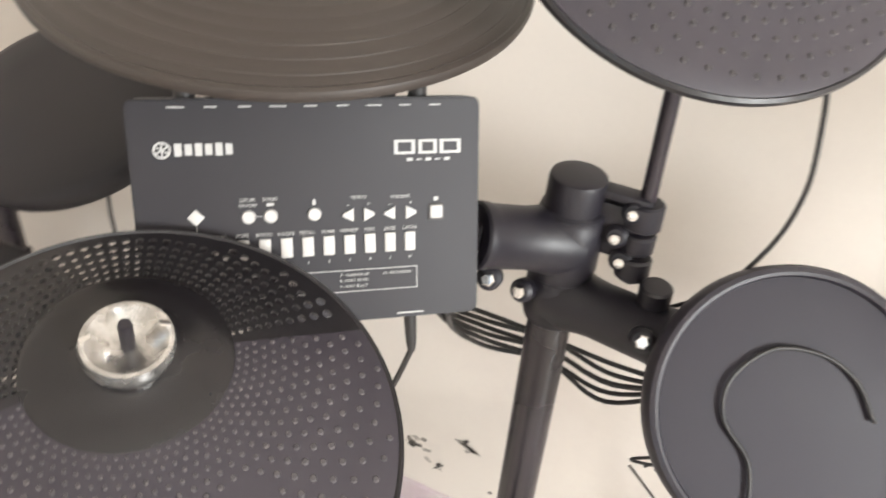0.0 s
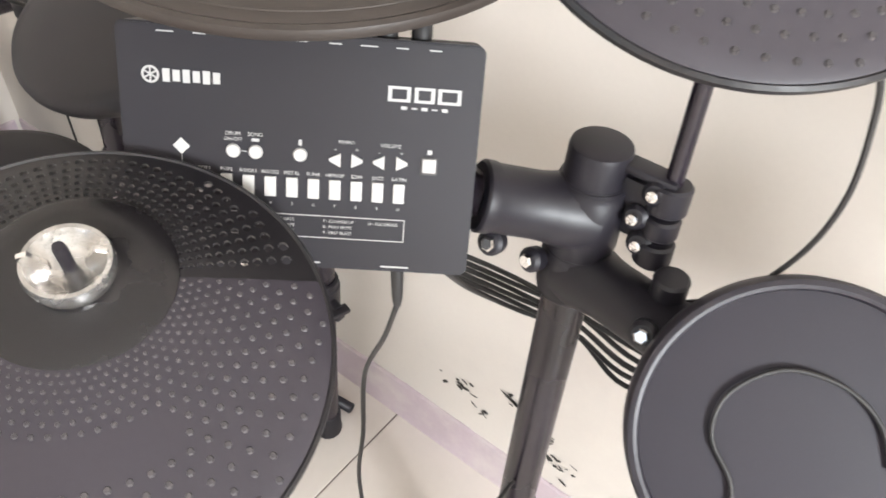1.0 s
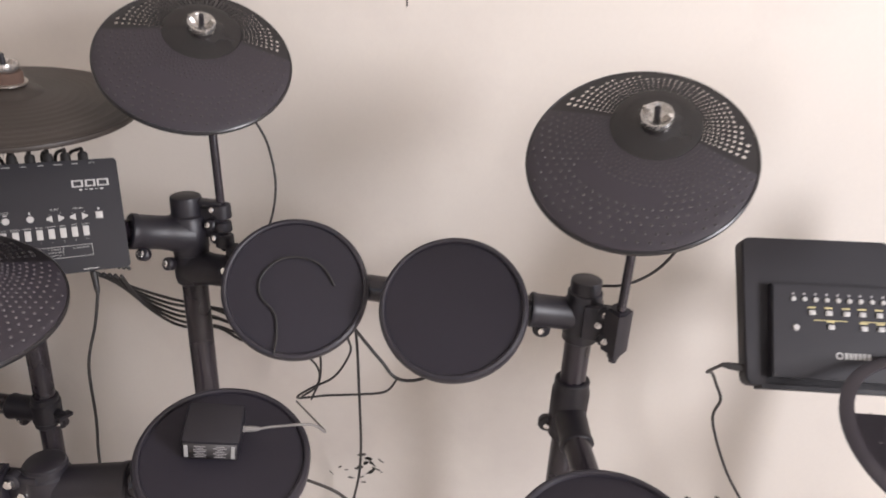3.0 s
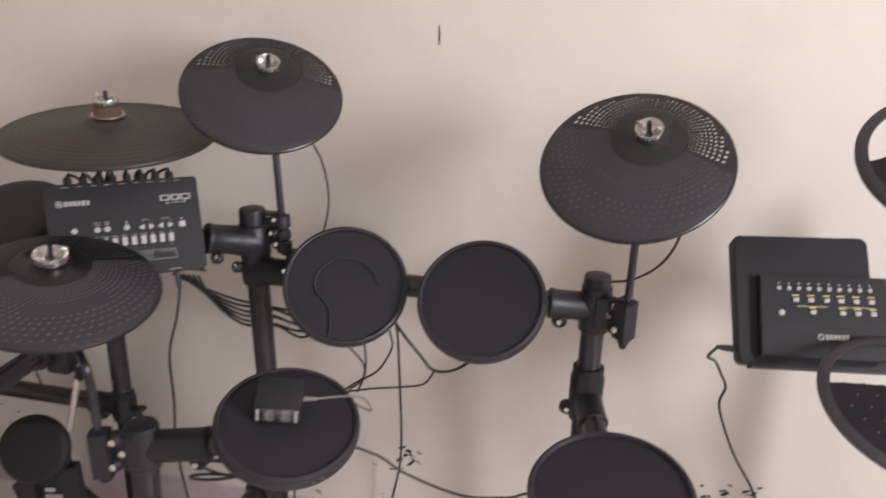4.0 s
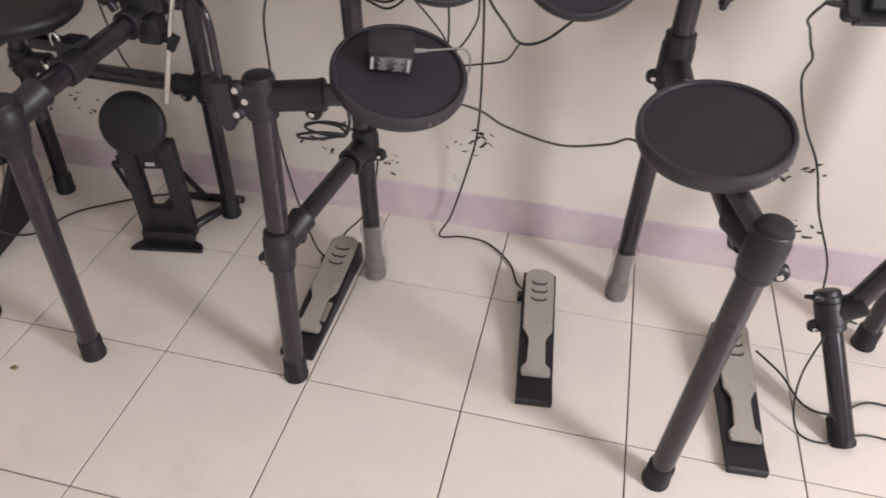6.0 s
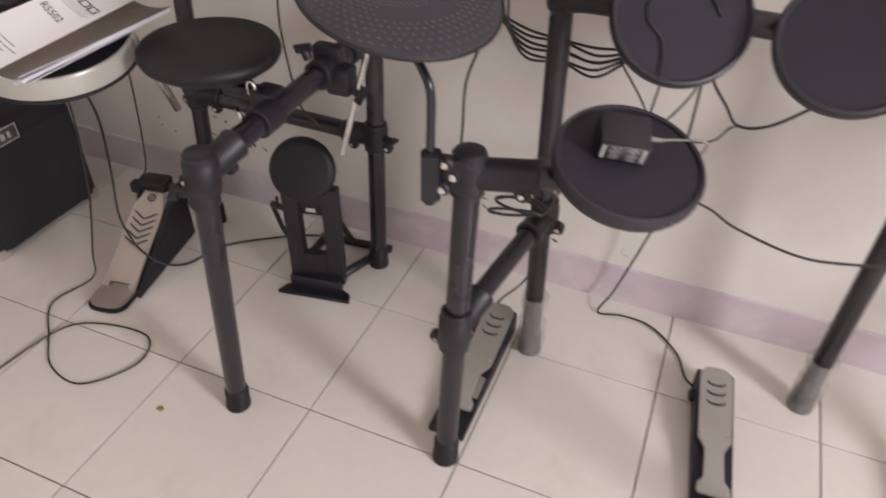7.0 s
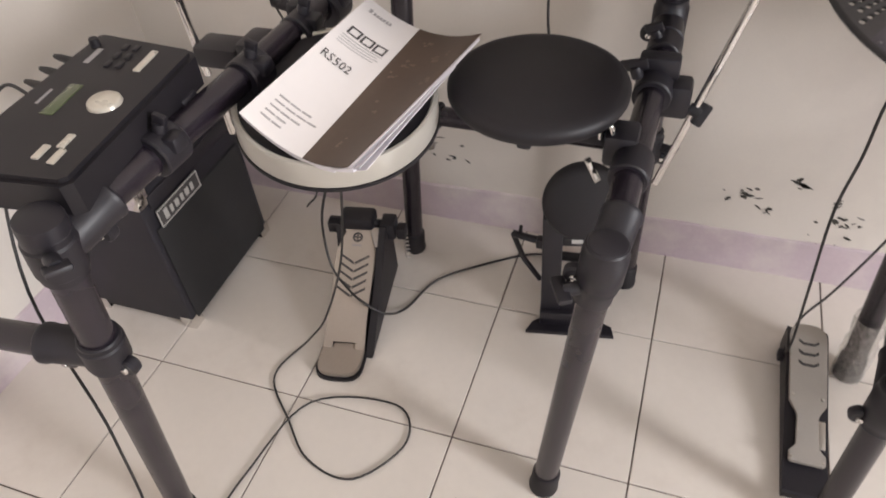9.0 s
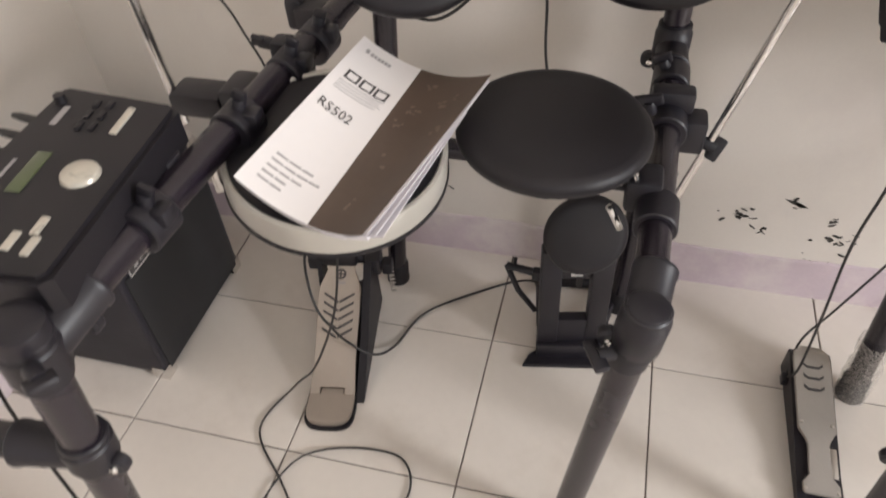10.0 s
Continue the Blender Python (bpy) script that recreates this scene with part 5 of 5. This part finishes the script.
# ---- practice amplifier ----
amp = thing("guitar_amplifier", pose(-1.516, 0.258, 0), "black vinyl practice amplifier with metal corners, in the room's corner", "amplifier")
W, D, H = 0.340, 0.268, 0.390
part("cabinet", box(D, W, H - 0.012, 0.006, (-D / 2, W / 2, 0.012 + (H - 0.012) / 2), 3), M_TOLEX, amp)
part("grille", box(0.008, W - 0.03, 0.27, 0.003, (0.001, W / 2, 0.155)), M_GRILLE, amp, "black speaker cloth")
part("speaker_cap", moved(lathe([(0, 0.004), (0.020, 0.003), (0.030, 0.001), (0.036, 0.0035), (0.044, 0.0035), (0.050, -0.001), (0, -0.002)], 36), facing((0.006, W * 0.44, 0.17), (1, 0, 0))), M_CAPRING, amp, "speaker dust cap pressing through the cloth")
part("name_plate", box(0.003, 0.140, 0.042, 0.001, (0.006, 0.098, 0.309)), M_INK, amp)
for y, z, w, h in ((0.098, 0.3285, 0.140, 0.0022), (0.098, 0.2895, 0.140, 0.0022), (0.029, 0.309, 0.0022, 0.038), (0.167, 0.309, 0.0022, 0.038)):
    part("plate_border", box(0.002, w, h, at=(0.0082, y, z)), M_BUTTON, amp, smooth=False)
for k in range(6):
    part("maker_bar", box(0.002, 0.0085 if k % 2 else 0.0115, 0.017 if k else 0.024, at=(0.0082, 0.051 + 0.0182 * k, 0.3075 if k else 0.309)), M_BUTTON, amp, smooth=False)
part("control_panel", box(0.006, W - 0.05, 0.034, 0.002, (0.002, W / 2, 0.352)), M_PLASTIC, amp)
for k in range(6):
    part("knob", moved(lathe([(0, 0.014), (0.007, 0.014), (0.009, 0), (0, 0)], 18), facing((0.005, 0.075 + 0.036 * k, 0.353), (1, 0, 0))), M_CHROME if k > 3 else M_PLASTIC, amp)
part("strap_handle", pipe(glide([(-0.13, 0.06, H), (-0.13, 0.075, H + 0.022), (-0.13, W / 2, H + 0.03), (-0.13, W - 0.075, H + 0.022), (-0.13, W - 0.06, H)]), 0.011, 10), M_RUBBER, amp)
for y in (0.06, W - 0.06):
    part("handle_end", box(0.03, 0.045, 0.012, 0.004, (-0.13, y, H + 0.005)), M_CHROME, amp, "bright handle end cap")
for y in (0, W):
    for z in (0.014, H - 0.018):
        for x in (0, -D):
            sx, sy = (1 if x == 0 else -1), (1 if y > 0 else -1)
            bm = joined(box(0.034, 0.004, 0.036, 0.0015, (x - sx * 0.014, y + sy * 0.0015, z)), box(0.004, 0.034, 0.036, 0.0015, (x + sx * 0.0015, y - sy * 0.014, z)), box(0.034, 0.034, 0.004, 0.0015, (x - sx * 0.014, y - sy * 0.014, z + (0.0195 if z > 0.1 else -0.013))))
            part("corner_guard", bm, M_CHROME, amp, "bright metal corner guard")
for x in (-0.03, -D + 0.03):
    for y in (0.03, W - 0.03):
        part("rubber_foot", moved(lathe([(0, 0.013), (0.014, 0.013), (0.015, 0.0), (0, 0.0)], 18), (x, y, 0)), M_RUBBER, amp)

# ---- the third drum kit ----
a3, d3 = Vector((0.653, 0.573, 0.945)), Vector((0.02, -0.575, -0.818))
mod3 = thing("drum_module", facing(a3, Vector((1, 0.06, 0)).cross(-d3), (1, 0.06, 0.05)), "black drum sound module with small pale buttons and yellow print", "drum module")
part("case", prism(outline(0, -0.208, 0.205, 0, 0.012), -0.028, 0, 0.002), M_MODULE, mod3)
part("raised_panel", prism([(0.030, -0.196), (0.232, -0.198), (0.222, -0.068), (0.034, -0.068)], 0.0002, 0.014, 0.002), M_MODULE, mod3)
part("lower_case", prism([(0.02, -0.212), (0.238, -0.212), (0.232, -0.150), (0.02, -0.150)], -0.030, 0.0, 0.001), M_MODULE, mod3)
for k in range(10):
    part("song_button", moved(lathe([(0, 0.003), (0.0030, 0.003), (0.0036, 0.001), (0.0036, 0), (0, 0)], 16), (0.062 + 0.0148 * k, -0.089, 0.0135)), M_BUTTON, mod3)
    part("print_mark", box(0.003, 0.003, 0.0004, at=(0.062 + 0.0148 * k, -0.0815, 0.0142)), M_INKG, mod3, smooth=False)
for x, y in ((0.086, -0.107), (0.108, -0.107), (0.131, -0.107), (0.152, -0.107), (0.174, -0.107), (0.196, -0.107), (0.110, -0.126), (0.153, -0.126), (0.175, -0.126), (0.197, -0.126)):
    part("key", box(0.0085, 0.0065, 0.003, 0.0008, (x, y, 0.015)), M_BUTTON, mod3)
    part("print_mark", box(0.0105, 0.0022, 0.0004, at=(x, y + 0.0072, 0.0142)), M_YELLOW, mod3, smooth=False)
part("power_key", moved(lathe([(0, 0.003), (0.004, 0.003), (0.005, 0), (0, 0)], 18), (0.064, -0.128, 0.0135)), M_BUTTON, mod3)
for x0, y0, w in ((0.110, -0.117, 0.044), (0.174, -0.1165, 0.05)):
    part("print_mark", box(w, 0.0012, 0.0004, at=(x0, y0, 0.0142)), M_YELLOW, mod3, smooth=False)
part("maker_mark", moved(lathe([(0.003, 0), (0.003, 0.0004), (0.005, 0.0004), (0.005, 0)], 20), (0.119, -0.164, 0.0141)), M_WHITE, mod3)
for k in range(6):
    part("maker_bar", box(0.0043, 0.0085, 0.0004, at=(0.128 + 0.0058 * k, -0.164, 0.0142)), M_WHITE, mod3, smooth=False)
part("plug", moved(lathe([(0, 0.03), (0.003, 0.03), (0.005, 0.02), (0.006, 0), (0, 0)], 14), facing((0.001, -0.185, -0.012), (-1, 0.1, 0))), M_CORD, mod3, "black power plug")

CYMS3 = "cymbals of the third kit"
slotted_cymbal(facing((0.885, 0.355, 0.790), (0.07, -0.36, 1.0), (1, 0.02, 0)), "dark grey hi-hat cymbal pad with a wide slot", CYMS3)
slotted_cymbal(facing((0.896, 0.430, 1.115), (-0.1, -0.70, 1.0), (1, 0.25, 0)), "dark grey crash cymbal pad with a wide slot", CYMS3)
rack3 = thing("drum_rack", (0.95, 0.55, 0), "black tubular rack of a third drum kit", "drum rack")
for p0, p1 in (((1.00, 0.56, 0.01), (1.00, 0.56, 1.0)), ((0.905, 0.262, 0.01), (0.822, 0.405, 0.235))):
    tube(rack3, p0, p1, name="post")
    foot(rack3, (p0[0], p0[1], 0), Vector(p1) - Vector(p0))
clamp(rack3, (0.828, 0.396, 0.222), (0.822 - 0.905, 0.405 - 0.262, 0.225), 0.07, arm=(0.88, 0.40, 0.26), screws=1)
cap(rack3, (0.822, 0.405, 0.234), (-0.083, 0.143, 0.225), r=0.0245, h=0.03)
wing_knob(rack3, (0.805, 0.40, 0.25), (-1, -0.3, 0.3), 0.016)
tube(rack3, (0.86, 0.40, 0.245), (1.02, 0.46, 0.62))
tube(rack3, (1.00, 0.56, 0.62), (1.02, 0.46, 0.61))
tube(rack3, (0.88, 0.585, 0.85), (1.0, 0.565, 0.85), name="module_arm")
part("module_holder", box(0.12, 0.03, 0.05, 0.005, (0.83, 0.580, 0.845)), M_PLASTIC, rack3)
tube(rack3, (0.99, 0.53, 0.72), (0.885, 0.357, 0.775), 0.008, name="cymbal_rod")
tube(rack3, (0.985, 0.53, 0.95), (0.912, 0.455, 1.10), 0.0065, name="cymbal_rod")
in_rack(rack3)

# ---- cords ----


def cord(points, label, r=0.0028, mat=None, name="cord"):
    p0 = Vector(points[0])
    ob = part(name, pipe([q - p0 for q in glide(points, 7)], r, 8), mat or M_CORD, m=Matrix.Translation(p0))
    return tagged(ob, label, "cord")


cord([mod.matrix_basis @ Vector((-0.0483, -0.193, -0.0155)), (-0.276, 0.415, 0.76), (-0.303, 0.42, 0.68), (-0.306, 0.42, 0.58), (-0.313, 0.42, 0.47), (-0.300, 0.43, 0.30), (-0.282, 0.46, 0.12), (-0.275, 0.50, 0.04), (-0.27, 0.515, 0.03)], "thin black power cord hanging from the drum module", 0.0024)
for k in range(6):
    s = k * 0.0125
    cord([(-0.300 + 0.01 * k, 0.455, 0.825), (-0.292 + 0.006 * k, 0.52, 0.775 - s * 0.5), (-0.245, 0.572 + s * 0.3, 0.730 - s), (-0.180, 0.585 + s * 0.3, 0.716 - s * 0.9 + 0.006 * (k % 2)), (-0.11, 0.585, 0.712 - s * 0.7 - 0.005 * (k % 3)), (-0.03, 0.57, 0.735), (0.01, 0.56, 0.77)], "black signal cords in a loose bundle behind the rack", 0.0026)
for k in range(8):
    p = mod.matrix_basis @ Vector((-0.200 + 0.0225 * k, 0.012, -0.014))
    q = mod.matrix_basis @ Vector((-0.196 + 0.0215 * k, 0.020, -0.024))
    w = mod.matrix_basis @ Vector((-0.175 + 0.016 * k, 0.004, -0.052))
    v = mod.matrix_basis @ Vector((-0.120 + 0.010 * k, -0.10, -0.075))
    cord([p, q, w, v, (-0.300 + 0.008 * k, 0.470, 0.830)], "black signal cord plugged into the drum module", 0.0026)
cord([(-0.060, 0.525, 1.072), (-0.045, 0.525, 1.053), (-0.036, 0.532, 1.024), (-0.028, 0.532, 0.975), (-0.034, 0.532, 0.925), (-0.056, 0.536, 0.870), (-0.088, 0.545, 0.830), (-0.110, 0.550, 0.812)], "thin black cord hanging from a cymbal pad", 0.0019)
cord([(0.075, 0.56, 0.75), (0.070, 0.62, 0.68), (0.070, 0.64, 0.55), (0.062, 0.68, 0.37), (0.040, 0.715, 0.24), (-0.005, 0.725, 0.06), (-0.030, 0.695, 0.006), (0.03, 0.705, 0.006), (0.10, 0.695, 0.006), (0.17, 0.63, 0.006), (0.20, 0.56, 0.006), (0.232, 0.515, 0.026)], "black cord running down to a foot controller", 0.0026)
cord([(0.08, 0.56, 0.73), (0.09, 0.60, 0.68), (0.12, 0.605, 0.64), (0.149, 0.61, 0.605), (0.20, 0.60, 0.622), (0.27, 0.57, 0.70)], "black cord looping between two pads", 0.0030)
cord([(0.07, 0.57, 0.70), (0.055, 0.635, 0.63), (0.02, 0.65, 0.565), (-0.03, 0.66, 0.525), (-0.06, 0.665, 0.495), (0.0, 0.665, 0.51), (0.06, 0.66, 0.525), (0.115, 0.66, 0.54), (0.138, 0.655, 0.575), (0.15, 0.61, 0.605)], "thin cord looping below the tom pads", 0.0022)
cord([(0.01, 0.56, 0.72), (-0.004, 0.64, 0.62), (-0.012, 0.66, 0.55), (-0.03, 0.66, 0.50)], "thin black cord below a tom pad", 0.0022)
loops = [(-0.165 + 0.045 * math.cos(k * 0.9), 0.32 + 0.02 * math.sin(k * 0.5), 0.520 + 0.011 * math.sin(k * 0.9) + 0.10 * 0.045 * math.cos(k * 0.9)) for k in range(18)]
cord([(-0.06, 0.235, 0.645), (-0.085, 0.25, 0.62), (-0.10, 0.29, 0.57), (-0.115, 0.31, 0.535)] + loops, "black cord bunched up below the snare pad's arm", 0.0028)
cord([(-0.07, 0.57, 0.70), (-0.03, 0.65, 0.60), (-0.015, 0.665, 0.56), (-0.02, 0.66, 0.53), (-0.045, 0.65, 0.51)], "thin cord below a tom pad", 0.002)
cord([(0.01, 0.28, 0.660), (0.05, 0.315, 0.625), (0.125, 0.31, 0.613), (0.173, 0.3, 0.595), (0.265, 0.28, 0.586), (0.34, 0.26, 0.611), (0.38, 0.245, 0.633), (0.45, 0.215, 0.600), (0.475, 0.19, 0.665)], "dull grey cord sagging from the snare pad to the floor tom", 0.0022, M_CORDM)
cord([adapter.matrix_basis @ Vector((0.052, 0.005, 0.021)), adapter.matrix_basis @ Vector((0.075, 0.010, 0.022)), (0.10, 0.31, 0.716), (0.08, 0.42, 0.62), (0.0, 0.58, 0.52), (-0.06, 0.66, 0.49)], "grey adapter cord trailing off the snare pad", 0.0018, M_CORDG)
cord([mod3.matrix_basis @ Vector((-0.027, -0.182, -0.012)), (0.640, 0.545, 0.735), (0.668, 0.62, 0.690), (0.690, 0.66, 0.645), (0.702, 0.66, 0.617), (0.697, 0.66, 0.573), (0.738, 0.665, 0.473), (0.790, 0.67, 0.384), (0.838, 0.68, 0.259), (0.905, 0.69, 0.12), (0.93, 0.66, 0.006), (1.0, 0.62, 0.006)], "thin black power cord hanging from the third module", 0.0026)
cord([(0.566, 0.45, 1.02), (0.56, 0.53, 0.93), (0.538, 0.555, 0.882), (0.50, 0.56, 0.855), (0.46, 0.59, 0.835)], "thin grey cord from a cymbal pad to the rack", 0.0022)
# cord that lies over the tom pad
PT = facing((0.0195, 0.477, 0.8295), (0.414, -1.146, 1.0))
cord([PT @ Vector(q) for q in ((-0.010, -0.104, 0.005), (-0.012, -0.075, 0.002), (-0.022, -0.045, 0.002), (-0.048, -0.022, 0.002), (-0.052, 0.008, 0.002), (-0.030, 0.038, 0.002), (0.005, 0.046, 0.002), (0.035, 0.036, 0.002), (0.056, 0.012, 0.002))], "thin black cord lying in a curve on a tom pad", 0.0017)
cord([(-0.14, 0.30, 0.62), (-0.17, 0.52, 0.50), (-0.16, 0.60, 0.30), (-0.20, 0.62, 0.12), (-0.25, 0.58, 0.06), (-0.275, 0.51, 0.035)], "black cord slung from the rack to a foot controller", 0.0024)
cord([(-0.760, 0.62, 0.06), (-0.82, 0.68, 0.008), (-0.90, 0.64, 0.006), (-1.024, 0.542, 0.006), (-1.065, 0.44, 0.006), (-1.085, 0.375, 0.05), (-1.125, 0.360, 0.090), (-1.170, 0.378, 0.106), (-1.212, 0.400, 0.150), (-1.222, 0.425, 0.26), (-1.13, 0.36, 0.46), (-1.03, 0.25, 0.64)], "black cord from the kick tower up to the snare pad", 0.0028)
cord([(-1.025, 0.22, 0.645), (-1.04, 0.23, 0.52), (-1.075, 0.235, 0.35), (-1.150, 0.25, 0.16), (-1.235, 0.285, 0.02), (-1.272, 0.186, 0.005), (-1.190, 0.095, 0.005), (-1.114, 0.028, 0.005), (-1.014, 0.016, 0.005), (-0.945, 0.115, 0.005), (-0.995, 0.190, 0.005), (-1.165, 0.145, 0.008), (-1.215, -0.03, 0.005), (-1.235, -0.20, 0.005), (-1.30, -0.5, 0.005)], "thin black cord looped loosely on the tiles", 0.0022)
cord([(-0.80, 0.50, 0.86), (-0.800, 0.60, 0.73), (-0.795, 0.60, 0.62), (-0.760, 0.585, 0.47), (-0.72, 0.59, 0.42)], "thin black cord hanging from a tom pad", 0.0024)
cord([(-0.70, 0.56, 0.83), (-0.678, 0.62, 0.735), (-0.63, 0.62, 0.725), (-0.57, 0.62, 0.745), (-0.53, 0.60, 0.82), (-0.48, 0.53, 1.02)], "thin black cord between a tom pad and a cymbal", 0.0024)
cord([(-1.47, 0.745, 1.15), (-1.467, 0.72, 0.729), (-1.404, 0.70, 0.595), (-1.35, 0.68, 0.45), (-1.40, 0.70, 0.10), (-1.45, 0.70, 0.01)], "thin black cord hanging by the wall", 0.0024)
cord([(-1.05, 0.60, 0.74), (-0.98, 0.58, 0.72), (-0.93, 0.55, 0.78), (-0.91, 0.46, 0.84)], "black cord on the rack's upper rail", 0.0028)
cord([(-1.06, 0.60, 0.70), (-0.97, 0.57, 0.70), (-0.90, 0.55, 0.76), (-0.88, 0.46, 0.84)], "black cord on the rack's upper rail", 0.0028)
cord([(-1.30, 0.02, 0.78), (-1.36, 0.03, 0.79), (-1.38, 0.0, 0.74), (-1.35, -0.10, 0.55), (-1.28, -0.16, 0.30), (-1.32, -0.2, 0.005), (-1.4, -0.35, 0.005)], "thin black cord hanging behind the module", 0.0024)
cord([(0.745, 0.44, 0.04), (0.80, 0.40, 0.02), (0.84, 0.34, 0.006), (0.90, 0.33, 0.006), (0.98, 0.38, 0.006), (1.1, 0.36, 0.006)], "black cord from a foot controller over the tiles", 0.0026)
cord([(0.83, 0.37, 0.22), (0.80, 0.32, 0.10), (0.815, 0.27, 0.01), (0.87, 0.25, 0.006), (0.95, 0.29, 0.006), (1.05, 0.28, 0.006)], "thin black cord drooping to the tiles", 0.0022)

# ---- flaked paint on the wall ----
rng = random.Random(21)
flakes = bmesh.new()


def flake(x, z, w, h, turn):
    n = rng.randint(6, 9)
    c, s = math.cos(turn), math.sin(turn)
    ring = []
    for k in range(n):
        a = 2 * math.pi * k / n
        q = rng.uniform(0.45, 1.0)
        u, v = w * q * math.cos(a), h * q * math.sin(a)
        ring.append(flakes.verts.new((x + u * c - v * s, WALL_Y - 0.0012, z + u * s + v * c)))
    flakes.faces.new(ring)


for x, z, count, spread, size in ((-0.404, 0.214, 9, 0.018, 0.009), (-0.296, 0.260, 4, 0.012, 0.011), (-0.212, 0.226, 5, 0.010, 0.008), (-0.349, 0.172, 7, 0.016, 0.008), (-0.178, 0.170, 12, 0.020, 0.009), (-0.222, 0.118, 5, 0.02, 0.004), (0.050, 0.285, 12, 0.022, 0.010), (0.020, 0.245, 9, 0.022, 0.008), (0.785, 0.300, 14, 0.030, 0.012), (0.830, 0.150, 12, 0.03, 0.011), (-1.122, 0.226, 14, 0.05, 0.010), (-1.346, 0.195, 4, 0.02, 0.006), (-0.02, 0.16, 5, 0.04, 0.004)):
    for k in range(count):
        flake(x + rng.gauss(0, spread), z + rng.gauss(0, spread * 0.6), size * rng.uniform(0.5, 1.6), size * rng.uniform(0.2, 0.6), rng.uniform(-0.8, 0.8))
flake(-0.298, 0.259, 0.032, 0.009, -0.35)
flake(0.115, 1.235, 0.002, 0.03, 0.02)
spots = part("flaked_patches", flakes, M_STAIN, back_wall, "dark spots where the paint has flaked off", smooth=False)
spots["kind"] = "stuff"
tagged(part("leaf_scrap", prism([(-0.008, -0.004), (0.006, -0.006), (0.009, 0.003), (-0.003, 0.006)], 0.0005, 0.002), material("dry_leaf", (0.30, 0.22, 0.06), 0.7, scale=40), m=Matrix.Translation((-0.817, 0.031, 0))), "small dry yellow scrap lying on a tile", "debris")

# ---- floor tiles ----
TILE = bpy.data.meshes.new("tile")
bt_ = box(PX - 0.0031, PY - 0.0031, 0.008, 0.0009, seg=1)
bt_.to_mesh(TILE)
bt_.free()
TILE.materials.append(M_TILE)
rng = random.Random(4)
for i in range(-3, 11):
    for j in range(-10, 2):
        x, y = GX + (i + 0.5) * PX, GY + (j + 0.5) * PY
        x0, x1 = max(x - PX / 2, LEFT_X), min(x + PX / 2, RIGHT_X)
        y0, y1 = max(y - PY / 2, FRONT_Y), min(y + PY / 2, WALL_Y)
        if x1 - x0 < 0.02 or y1 - y0 < 0.02:
            continue
        if x1 - x0 > PX - 0.001 and y1 - y0 > PY - 0.001:
            t_ = new("tile", TILE)
        else:
            t_ = part("tile", box(x1 - x0 - 0.0032, y1 - y0 - 0.0032, 0.008, 0.0012, seg=1), M_TILE, smooth=False)
        t_.parent = slab
        t_.matrix_basis = Matrix.Translation(((x0 + x1) / 2, (y0 + y1) / 2, -0.004 + rng.uniform(-0.0003, 0.0002)))
